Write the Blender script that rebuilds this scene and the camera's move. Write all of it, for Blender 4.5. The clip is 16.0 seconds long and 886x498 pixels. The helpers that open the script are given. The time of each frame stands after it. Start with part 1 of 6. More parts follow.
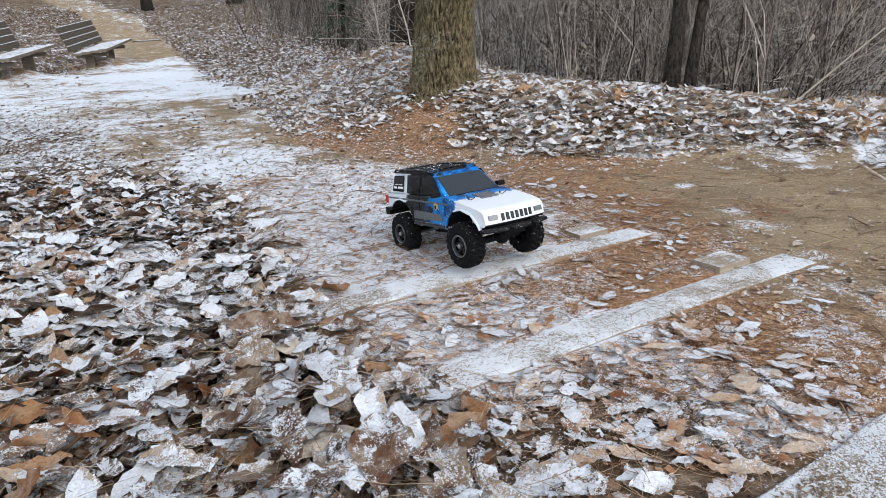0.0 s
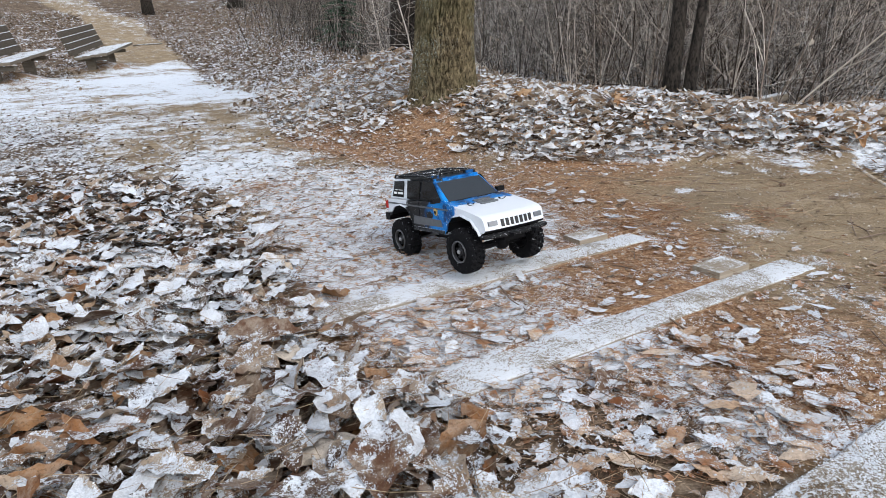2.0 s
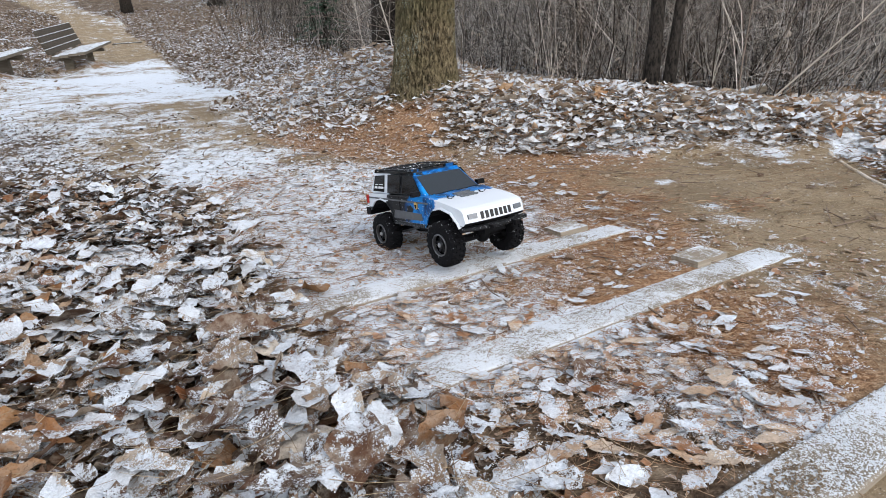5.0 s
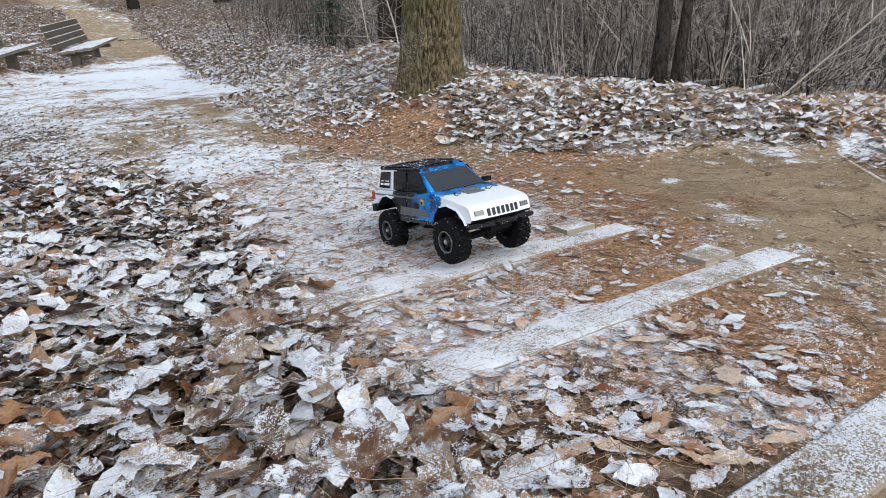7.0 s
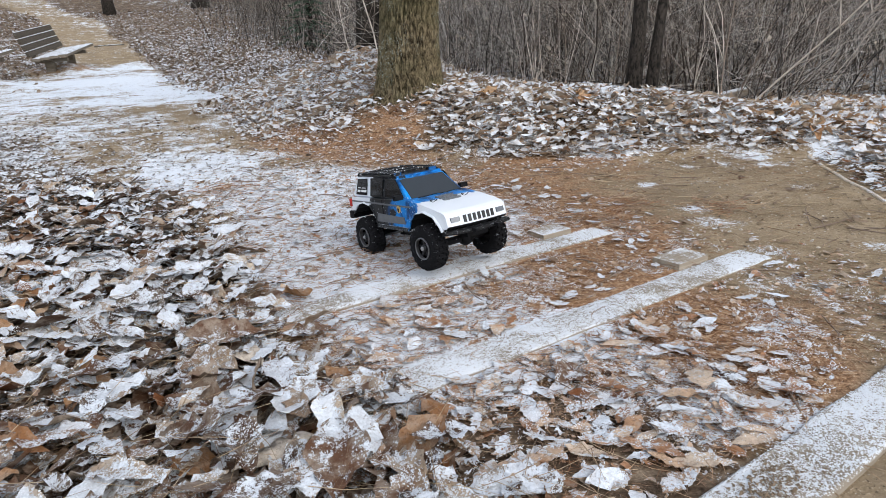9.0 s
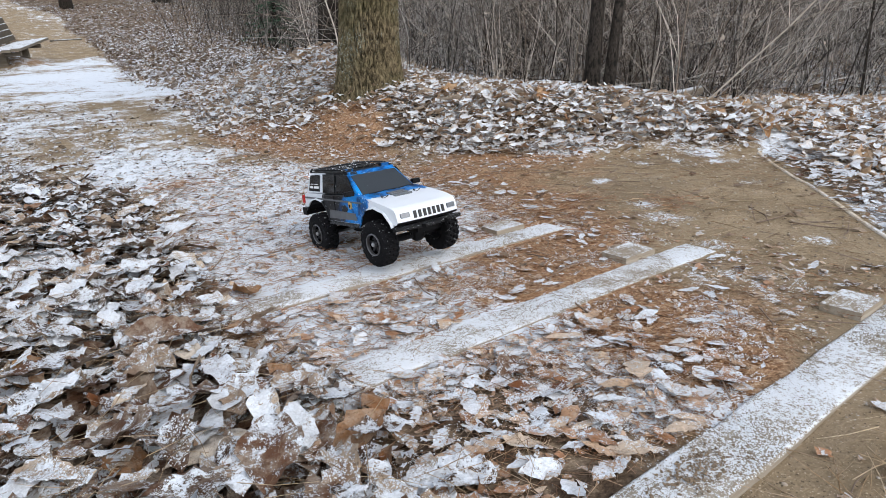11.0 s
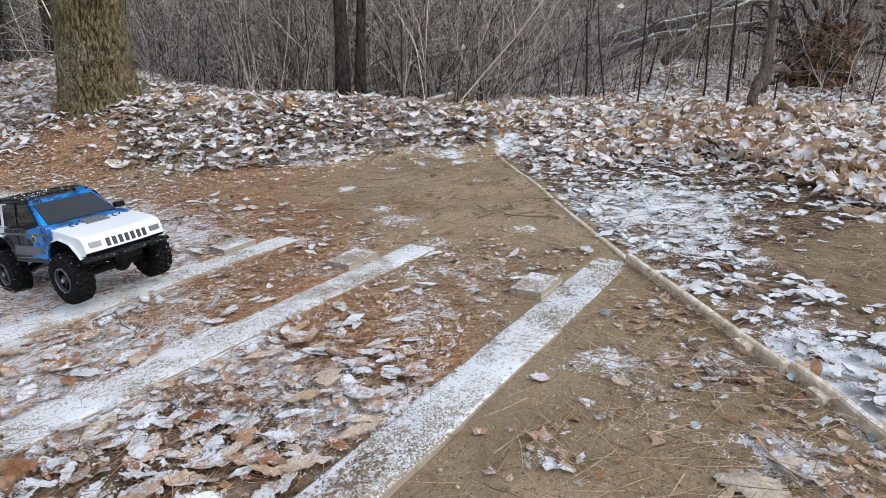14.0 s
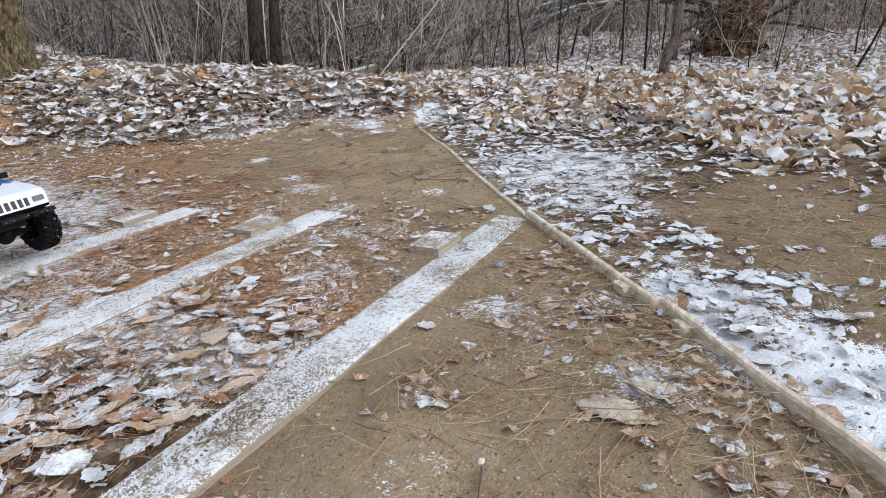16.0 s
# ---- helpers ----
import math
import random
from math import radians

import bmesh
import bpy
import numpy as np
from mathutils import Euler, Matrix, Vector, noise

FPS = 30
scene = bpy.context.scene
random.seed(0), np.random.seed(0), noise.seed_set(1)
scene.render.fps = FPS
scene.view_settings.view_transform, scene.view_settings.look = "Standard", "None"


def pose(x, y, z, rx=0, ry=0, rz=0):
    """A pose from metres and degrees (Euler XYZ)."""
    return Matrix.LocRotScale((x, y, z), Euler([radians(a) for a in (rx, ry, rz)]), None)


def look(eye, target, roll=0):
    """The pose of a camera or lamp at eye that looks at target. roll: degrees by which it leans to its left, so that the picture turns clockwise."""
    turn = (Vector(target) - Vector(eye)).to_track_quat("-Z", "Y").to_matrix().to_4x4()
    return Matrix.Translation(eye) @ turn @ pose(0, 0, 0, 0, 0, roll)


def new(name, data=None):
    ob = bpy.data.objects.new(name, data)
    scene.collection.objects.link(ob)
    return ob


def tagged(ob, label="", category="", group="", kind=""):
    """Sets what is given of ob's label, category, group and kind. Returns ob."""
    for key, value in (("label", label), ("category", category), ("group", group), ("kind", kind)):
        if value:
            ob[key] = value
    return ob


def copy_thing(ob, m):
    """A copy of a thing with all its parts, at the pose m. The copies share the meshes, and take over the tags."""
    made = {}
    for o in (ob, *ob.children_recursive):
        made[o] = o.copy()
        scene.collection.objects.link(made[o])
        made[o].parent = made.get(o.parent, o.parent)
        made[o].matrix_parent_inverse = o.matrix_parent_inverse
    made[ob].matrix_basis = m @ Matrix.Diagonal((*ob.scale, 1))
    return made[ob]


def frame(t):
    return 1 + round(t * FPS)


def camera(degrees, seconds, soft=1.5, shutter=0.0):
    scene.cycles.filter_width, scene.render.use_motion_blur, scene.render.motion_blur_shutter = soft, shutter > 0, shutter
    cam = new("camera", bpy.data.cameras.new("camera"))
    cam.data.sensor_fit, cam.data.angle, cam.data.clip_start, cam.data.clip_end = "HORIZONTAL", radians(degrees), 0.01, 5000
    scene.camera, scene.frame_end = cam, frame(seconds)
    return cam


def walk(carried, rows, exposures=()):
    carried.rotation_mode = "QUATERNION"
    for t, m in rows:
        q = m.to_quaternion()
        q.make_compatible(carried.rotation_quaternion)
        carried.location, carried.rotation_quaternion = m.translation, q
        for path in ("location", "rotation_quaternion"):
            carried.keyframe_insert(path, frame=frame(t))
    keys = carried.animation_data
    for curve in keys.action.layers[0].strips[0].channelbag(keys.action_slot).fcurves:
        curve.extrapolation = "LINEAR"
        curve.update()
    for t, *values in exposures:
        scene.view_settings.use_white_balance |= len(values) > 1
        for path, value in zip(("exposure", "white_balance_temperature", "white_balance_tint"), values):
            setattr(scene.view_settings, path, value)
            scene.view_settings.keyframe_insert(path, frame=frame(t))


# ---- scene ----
cam = camera(70.4, 16.0, 0.5)

# The trail climbs and leans a little: TRAIL carries the trail's own plan (x along the step boards, y uphill) into the level world.
UP = Vector((0.06, -0.06, 1.0)).normalized()
TRAIL = UP.rotation_difference(Vector((0, 0, 1))).to_matrix().to_4x4()
PATH = [
    (0, (-0.329, -0.81, 0.513), (0.535, 0.89, -0.091), -3.6),
    (0.5, (-0.325, -0.811, 0.514), (0.548, 0.884, -0.09), -3.6),
    (1, (-0.328, -0.809, 0.518), (0.538, 0.891, -0.081), -3.5),
    (1.5, (-0.328, -0.811, 0.516), (0.54, 0.889, -0.082), -3.6),
    (2, (-0.328, -0.811, 0.519), (0.537, 0.891, -0.075), -3.6),
    (2.5, (-0.325, -0.815, 0.516), (0.544, 0.885, -0.078), -3.8),
    (3, (-0.322, -0.818, 0.515), (0.562, 0.873, -0.087), -4.0),
    (3.5, (-0.325, -0.82, 0.512), (0.556, 0.874, -0.084), -4.0),
    (4, (-0.318, -0.821, 0.512), (0.578, 0.864, -0.086), -4.0),
    (6.5, (-0.316, -0.814, 0.506), (0.583, 0.863, -0.109), -4.1),
    (7, (-0.319, -0.813, 0.506), (0.569, 0.871, -0.105), -3.8),
    (7.5, (-0.314, -0.815, 0.506), (0.598, 0.855, -0.109), -3.7),
    (8, (-0.314, -0.817, 0.507), (0.602, 0.853, -0.102), -3.6),
    (8.5, (-0.311, -0.819, 0.511), (0.617, 0.847, -0.091), -3.8),
    (11, (-0.271, -0.848, 0.503), (0.747, 0.761, -0.11), -3.5),
    (11.5, (-0.255, -0.858, 0.5), (0.816, 0.713, -0.117), -3.0),
    (12, (-0.246, -0.864, 0.501), (0.857, 0.686, -0.114), -2.9),
    (12.5, (-0.219, -0.882, 0.498), (0.968, 0.607, -0.115), -3.2),
    (13, (-0.177, -0.908, 0.495), (1.114, 0.489, -0.124), -3.5),
    (13.5, (-0.136, -0.939, 0.494), (1.262, 0.357, -0.114), -3.9),
    (14, (-0.106, -0.966, 0.486), (1.362, 0.241, -0.135), -3.9),
    (14.5, (-0.096, -0.984, 0.476), (1.387, 0.193, -0.167), -4.0),
    (15, (-0.091, -0.999, 0.472), (1.398, 0.165, -0.18), -4.2),
    (15.5, (-0.086, -1.014, 0.461), (1.425, 0.112, -0.21), -4.5),
    (16, (-0.075, -1.051, 0.444), (1.479, -0.001, -0.252), -4.2),
]
walk(cam, [(t, TRAIL @ look(eye, target, roll)) for t, eye, target, roll in PATH], [(0.0, 0.99), (16.0, 0.99)])

# ---- light: an overcast winter day ----
world = bpy.data.worlds.new("overcast")
scene.world = world
world.use_nodes = True
wn, wl = world.node_tree.nodes, world.node_tree.links
sky = wn.new("ShaderNodeTexSky")
sky.sky_type, sky.sun_disc = "NISHITA", False
sky.sun_elevation, sky.sun_rotation = radians(38), radians(200)
sky.air_density, sky.dust_density, sky.ozone_density = 1.0, 0.6, 1.0
cloud = wn.new("ShaderNodeHueSaturation")
cloud.inputs["Saturation"].default_value = 0.41
wl.new(sky.outputs[0], cloud.inputs["Color"])
wl.new(cloud.outputs[0], wn["Background"].inputs[0])
wn["Background"].inputs[1].default_value = 0.15
sun = new("sun", bpy.data.lights.new("sun", "SUN"))
sun.data.energy, sun.data.angle, sun.data.color = 1.15, radians(45), (1.0, 0.97, 0.93)
sun.matrix_world = look((0, 0, 0), (-0.27, 0.74, -0.62))


# ---- materials ----
class Mat:
    """A node material with a principled shader and short calls for its nodes."""

    def __init__(self, name, rough=0.8, metal=0.0, colour=None):
        self.m = bpy.data.materials.new(name)
        self.m.use_nodes = True
        self.n, self.l = self.m.node_tree.nodes, self.m.node_tree.links
        self.b = self.n["Principled BSDF"]
        self.b.inputs["Roughness"].default_value = rough
        self.b.inputs["Metallic"].default_value = metal
        if rough >= 0.7:
            self.b.inputs["Specular IOR Level"].default_value = 0.15
        if colour:
            self.b.inputs["Base Color"].default_value = (*colour, 1)

    def set(self, key, value):
        if isinstance(value, bpy.types.NodeSocket):
            self.l.new(value, self.b.inputs[key])
        else:
            self.b.inputs[key].default_value = value

    def put(self, socket, value):
        if isinstance(value, bpy.types.NodeSocket):
            self.l.new(value, socket)
        elif isinstance(value, tuple) and len(value) == 3 and socket.type == "RGBA":
            socket.default_value = (*value, 1)
        else:
            socket.default_value = value

    def where(self, kind="Object"):
        return self.n.new("ShaderNodeTexCoord").outputs[kind]

    def place(self):
        return self.n.new("ShaderNodeNewGeometry").outputs["Position"]

    def noise(self, scale, detail=4.0, rough=0.6, vec=None, stretch=None, warp=0.0):
        t = self.n.new("ShaderNodeTexNoise")
        t.inputs["Scale"].default_value, t.inputs["Detail"].default_value = scale, detail
        t.inputs["Roughness"].default_value, t.inputs["Distortion"].default_value = rough, warp
        v = vec or self.where()
        if stretch:
            g = self.n.new("ShaderNodeMapping")
            g.inputs["Scale"].default_value = stretch
            self.l.new(v, g.inputs["Vector"])
            v = g.outputs[0]
        self.l.new(v, t.inputs["Vector"])
        return t.outputs["Fac"]

    def ramp(self, fac, stops):
        r = self.n.new("ShaderNodeValToRGB")
        e = r.color_ramp.elements
        while len(e) < len(stops):
            e.new(0.5)
        for p, (at, c) in zip(e, stops):
            p.position = at
            p.color = (*c, 1) if isinstance(c, tuple) else (c, c, c, 1)
        self.put(r.inputs[0], fac)
        return r.outputs[0]

    def mix(self, fac, a, b):
        x = self.n.new("ShaderNodeMix")
        x.data_type = "RGBA"
        self.put(x.inputs[0], fac)
        self.put(x.inputs[6], a)
        self.put(x.inputs[7], b)
        return x.outputs[2]

    def math(self, op, a, b=0.0, c=0.0, clamp=False):
        x = self.n.new("ShaderNodeMath")
        x.operation, x.use_clamp = op, clamp
        for s, v in zip(x.inputs, (a, b, c)):
            self.put(s, v)
        return x.outputs[0]

    def step(self, value, low, high):
        x = self.n.new("ShaderNodeMapRange")
        x.interpolation_type = "SMOOTHSTEP"
        self.put(x.inputs[0], value)
        self.put(x.inputs[1], low)
        self.put(x.inputs[2], high)
        return x.outputs[0]

    def dust(self, likely, vec, grain=430):
        """A granular cover of snow, thick where likely nears 1."""
        g = self.math("ADD", self.math("MULTIPLY", self.noise(grain * 0.75, 1, 0.5, vec), 0.36), self.math("MULTIPLY", self.noise(grain * 0.32, 2, 0.6, vec), 0.36))
        g = self.math("ADD", g, self.math("MULTIPLY", self.noise(grain * 0.11, 3, 0.65, vec), 0.36))
        return self.step(self.math("ADD", g, self.math("MULTIPLY", self.math("SUBTRACT", likely, 0.5), 0.36)), 0.505, 0.59)

    def attr(self, name):
        a = self.n.new("ShaderNodeAttribute")
        a.attribute_name = name
        return a.outputs["Fac"]

    def island(self):
        return self.n.new("ShaderNodeNewGeometry").outputs["Random Per Island"]

    def random(self):
        return self.n.new("ShaderNodeObjectInfo").outputs["Random"]

    def up(self):
        s = self.n.new("ShaderNodeSeparateXYZ")
        self.l.new(self.n.new("ShaderNodeNewGeometry").outputs["Normal"], s.inputs[0])
        return s.outputs["Z"]

    def axis(self, which, kind="Object"):
        s = self.n.new("ShaderNodeSeparateXYZ")
        self.l.new(self.where(kind), s.inputs[0])
        return s.outputs[which]

    def bump(self, height, strength=0.5, depth=0.01):
        b = self.n.new("ShaderNodeBump")
        b.inputs["Strength"].default_value, b.inputs["Distance"].default_value = strength, depth
        self.l.new(height, b.inputs["Height"])
        self.l.new(b.outputs[0], self.b.inputs["Normal"])


SNOW = (0.745, 0.785, 0.83)


def plain(name, colour, rough=0.6, metal=0.0, grain=60, depth=0.15):
    m = Mat(name, rough, metal)
    n = m.noise(grain, 5)
    dark, light = tuple(c * (1 - depth) for c in colour), tuple(min(1, c * (1 + depth)) for c in colour)
    m.set("Base Color", m.ramp(n, [(0.3, dark), (0.7, light)]))
    return m.m


def ground_material():
    m = Mat("trail_ground", 0.9)
    p = m.place()
    big, mid, fine = m.noise(1.3, 4, 0.6, p), m.noise(9, 5, 0.65, p), m.noise(90, 4, 0.7, p)
    grit = m.noise(320, 2, 0.6, p)
    dirt = m.ramp(m.math("ADD", m.math("MULTIPLY", mid, 0.6), m.math("MULTIPLY", fine, 0.4)),
                  [(0.3, (0.138, 0.100, 0.060)), (0.48, (0.275, 0.207, 0.130)), (0.66, (0.42, 0.33, 0.222))])
    dirt = m.mix(m.step(grit, 0.62, 0.70), dirt, (0.56, 0.46, 0.34))
    dirt = m.mix(m.step(m.noise(190, 3, 0.7, p), 0.60, 0.66), dirt, (0.075, 0.055, 0.036))
    rust = m.ramp(m.math("ADD", m.math("MULTIPLY", fine, 0.6), m.math("MULTIPLY", grit, 0.4)), [(0.38, (0.10, 0.048, 0.024)), (0.5, (0.31, 0.17, 0.09)), (0.61, (0.54, 0.38, 0.24))])
    litter = m.ramp(m.math("ADD", m.math("MULTIPLY", m.noise(40, 4, 0.75, p, None, 0.8), 0.5), m.math("MULTIPLY", m.noise(7, 6, 0.8, p, None, 0.6), 0.5)), [(0.38, (0.022, 0.014, 0.010)), (0.50, (0.12, 0.083, 0.055)), (0.64, (0.35, 0.27, 0.19))])
    dirt = m.mix(m.math("MULTIPLY", m.step(m.noise(4.5, 5, 0.7, p), 0.46, 0.62), 0.45), dirt, (0.135, 0.10, 0.065))
    base = m.mix(m.step(m.math("ADD", m.attr("rust"), m.math("MULTIPLY", mid, 0.6)), 0.55, 0.95), dirt, rust)
    base = m.mix(m.step(m.math("ADD", m.attr("litter"), m.math("MULTIPLY", mid, 0.5)), 0.5, 0.9), base, litter)
    patch = m.math("ADD", m.math("MULTIPLY", mid, 0.75), m.math("MULTIPLY", fine, 0.5))
    patch = m.math("ADD", patch, m.math("MULTIPLY", grit, 0.25))
    patch = m.math("ADD", patch, m.math("MULTIPLY", m.math("SUBTRACT", m.noise(3.5, 3, 0.6, p), 0.5), 0.7))
    cover = m.dust(m.step(m.math("ADD", m.attr("snow"), patch), 0.86, 1.44), p, 600)
    m.set("Base Color", m.mix(cover, base, m.mix(m.step(grit, 0.35, 0.6), (0.64, 0.68, 0.73), SNOW)))
    m.set("Roughness", m.ramp(cover, [(0, 0.95), (1, 0.75)]))
    m.bump(m.math("ADD", m.math("MULTIPLY", fine, 0.7), m.math("MULTIPLY", grit, 0.3)), 0.7, 0.012)
    return m.m


def leaf_material(name, tints, snow, thin=0.3, crust=(0.70, 0.97)):
    m = Mat(name, 0.75)
    p = m.place()
    r = m.island()
    vein = m.noise(70, 4, 0.7, p)
    mottle = m.noise(26, 5, 0.75, p)
    speck = m.noise(260, 3, 0.7, p)
    base = m.ramp(r, tints)
    base = m.mix(m.step(vein, 0.35, 0.75), base, m.mix(0.45, base, (0.07, 0.032, 0.018)))
    base = m.mix(m.math("MULTIPLY", m.step(mottle, 0.40, 0.62), 0.75), base, m.mix(0.5, base, (0.50, 0.44, 0.36)))
    base = m.mix(m.math("MULTIPLY", m.step(speck, 0.54, 0.64), 0.55), base, m.mix(0.7, base, (0.05, 0.025, 0.015)))
    crumbs = m.math("ADD", m.noise(42, 5, 0.7, p), m.math("MULTIPLY", m.noise(13, 4, 0.7, p), 0.9))
    lot = m.math("ADD", crumbs, m.math("MULTIPLY", m.math("SUBTRACT", m.math("FRACT", m.math("MULTIPLY", r, 17.3)), 0.5), 0.30))
    lot = m.math("ADD", lot, m.math("MULTIPLY", m.up(), 0.5))
    cover = m.math("MULTIPLY", m.dust(m.math("MULTIPLY", m.step(lot, 1.06 - snow, 1.86 - snow), m.step(m.up(), 0.45, 0.88)), p, 780), m.ramp(m.noise(30, 3, 0.6, p), [(0.34, crust[0]), (0.60, crust[1])]))
    m.set("Base Color", m.mix(cover, base, m.mix(m.step(speck, 0.35, 0.65), (0.54, 0.58, 0.625), (0.71, 0.75, 0.80))))
    m.bump(m.math("ADD", m.math("ADD", vein, m.math("MULTIPLY", mottle, 1.2)), m.math("MULTIPLY", cover, 0.8)), 0.7, 0.005)
    if thin:
        through_light, both = m.n.new("ShaderNodeBsdfTranslucent"), m.n.new("ShaderNodeMixShader")
        m.put(through_light.inputs["Color"], base)
        m.put(both.inputs[0], m.math("MULTIPLY", m.math("SUBTRACT", 1.0, cover), thin))
        m.l.new(m.b.outputs[0], both.inputs[1])
        m.l.new(through_light.outputs[0], both.inputs[2])
        m.l.new(both.outputs[0], m.n["Material Output"].inputs["Surface"])
    return m.m


LEAF_TINTS = [(0.0, (0.04, 0.022, 0.014)), (0.12, (0.08, 0.042, 0.024)), (0.24, (0.22, 0.138, 0.084)), (0.40, (0.45, 0.355, 0.26)), (0.52, (0.17, 0.06, 0.020)), (0.58, (0.09, 0.04, 0.02)), (0.66, (0.50, 0.41, 0.315)), (0.84, (0.31, 0.225, 0.152)), (1.0, (0.055, 0.028, 0.017))]
BANK_TINTS = [(0.0, (0.22, 0.12, 0.065)), (0.10, (0.46, 0.33, 0.22)), (0.32, (0.68, 0.55, 0.42)), (0.47, (0.52, 0.28, 0.12)), (0.58, (0.72, 0.61, 0.49)), (0.80, (0.48, 0.32, 0.19)), (0.92, (0.66, 0.54, 0.41)), (1.0, (0.30, 0.17, 0.09))]


def bark_material(name, dark, light, moss=0.0):
    m = Mat(name, 0.95)
    o = m.where()
    plates = m.noise(70, 4, 0.65, o, (1, 1, 0.4), 0.4)
    fine = m.noise(160, 4, 0.7, o, (1, 1, 0.5))
    col = m.ramp(m.math("ADD", m.math("MULTIPLY", plates, 0.7), m.math("MULTIPLY", fine, 0.3)), [(0.40, dark), (0.58, light)])
    if moss:
        # shade painted into the bark: colour darkens with the depth of each furrow
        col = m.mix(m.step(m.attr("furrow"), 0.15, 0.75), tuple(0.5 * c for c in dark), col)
        col = m.mix(m.math("MULTIPLY", m.step(m.noise(3.2, 4, 0.6, o), 0.35, 0.62), moss), col, (0.115, 0.112, 0.05))
        col = m.mix(m.math("MULTIPLY", m.step(m.noise(130, 3, 0.7, o), 0.55, 0.62), m.step(m.noise(5, 3, 0.6, o), 0.46, 0.60)), col, (0.34, 0.37, 0.31))
    m.set("Base Color", col)
    m.bump(m.math("ADD", plates, m.math("MULTIPLY", fine, 0.5)), 0.9, 0.02)
    return m.m


def board_material(name, snow, pale=1.0):
    m = Mat(name, 0.85)
    o, p = m.where(), m.place()
    grain = m.noise(14, 5, 0.6, o, (0.25, 6, 6))
    fine = m.noise(150, 3, 0.6, p)
    blotch = m.noise(9, 4, 0.6, p)
    wood = m.ramp(grain, [(0.3, tuple(pale * c for c in (0.20, 0.155, 0.105))), (0.55, tuple(pale * c for c in (0.30, 0.255, 0.20))), (0.75, tuple(pale * c for c in (0.42, 0.375, 0.31)))])
    grit = m.noise(420, 2, 0.5, p)
    lot = m.math("ADD", m.math("ADD", m.math("MULTIPLY", blotch, 0.9), m.math("MULTIPLY", fine, 0.35)), m.math("MULTIPLY", grit, 0.3))
    cover = m.math("MULTIPLY", m.dust(m.step(lot, 0.64 - snow, 1.30 - snow), p, 950), m.step(m.up(), 0.5, 0.85))
    m.set("Base Color", m.mix(m.math("MULTIPLY", cover, 0.84), wood, SNOW))
    m.bump(m.math("ADD", m.math("MULTIPLY", grain, 0.5), m.math("ADD", m.math("MULTIPLY", grit, 0.5), m.math("MULTIPLY", cover, 0.6))), 0.5, 0.005)
    return m.m


GROUND = ground_material()
LEAF = leaf_material("snow_dusted_leaf", LEAF_TINTS, 0.11, 0.03)
BANK_LEAF = leaf_material("bank_leaf", BANK_TINTS, 0.70, 0.3, (0.55, 0.94))
SNOWY_LEAF = leaf_material("trodden_leaf", LEAF_TINTS, 0.22)
DRY_LEAF = leaf_material("dry_leaf", LEAF_TINTS, -0.4)
STEP_LEAF = leaf_material("step_leaf", [(0.0, (0.36, 0.18, 0.09)), (0.2, (0.60, 0.42, 0.28)), (0.4, (0.69, 0.55, 0.42)), (0.55, (0.48, 0.24, 0.12)), (0.75, (0.64, 0.47, 0.34)), (0.88, (0.40, 0.19, 0.09)), (1.0, (0.26, 0.12, 0.055))], 0.0, 0.15)
WOOD_LEAF = leaf_material("woodland_leaf", [(0.0, (0.06, 0.035, 0.022)), (0.3, (0.22, 0.15, 0.10)), (0.55, (0.36, 0.27, 0.19)), (0.8, (0.17, 0.10, 0.06)), (1.0, (0.46, 0.37, 0.28))], 0.14, 0.1)
CREST_LEAF = leaf_material("crest_leaf", [(0.0, (0.36, 0.17, 0.065)), (0.5, (0.52, 0.30, 0.14)), (1.0, (0.30, 0.12, 0.045))], -0.6, 0.25)
KERB_LEAF = leaf_material("kerb_leaf", LEAF_TINTS, 0.22, 0.05)
RUST_LEAF = leaf_material("rust_leaf", [(0.0, (0.08, 0.032, 0.015)), (0.3, (0.24, 0.095, 0.035)), (0.6, (0.38, 0.20, 0.09)), (0.8, (0.15, 0.06, 0.026)), (1.0, (0.46, 0.31, 0.19))], -0.5, 0.2)
# extra dark brown, so the lower leaves carry the heap's gap shade in their colour
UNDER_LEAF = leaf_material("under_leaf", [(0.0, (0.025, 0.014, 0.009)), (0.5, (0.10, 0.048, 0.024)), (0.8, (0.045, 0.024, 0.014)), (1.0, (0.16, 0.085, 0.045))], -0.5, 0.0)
PALE_LEAF = leaf_material("pale_dry_leaf", [(0.0, (0.56, 0.47, 0.37)), (1.0, (0.72, 0.64, 0.54))], -0.2, 0.05)
RIGHT_LEAF = leaf_material("orange_bank_leaf", [(0.0, (0.10, 0.05, 0.025)), (0.15, (0.56, 0.34, 0.17)), (0.4, (0.68, 0.54, 0.40)), (0.55, (0.52, 0.26, 0.10)), (0.7, (0.72, 0.60, 0.46)), (0.85, (0.58, 0.36, 0.19)), (1.0, (0.62, 0.52, 0.41))], 0.47, 0.3, (0.5, 0.9))
STRAW = leaf_material("straw_needle", [(0.0, (0.16, 0.09, 0.045)), (0.4, (0.36, 0.24, 0.13)), (1.0, (0.60, 0.46, 0.29))], -0.8, 0.0)
NEEDLE = leaf_material("pine_needle", [(0.0, (0.13, 0.055, 0.025)), (0.5, (0.34, 0.17, 0.085)), (1.0, (0.60, 0.42, 0.26))], -0.5, 0.0)
BARK = bark_material("furrowed_bark", (0.045, 0.034, 0.020), (0.235, 0.185, 0.11), 0.38)
DARK_BARK = bark_material("dark_bark", (0.010, 0.009, 0.008), (0.060, 0.049, 0.040))
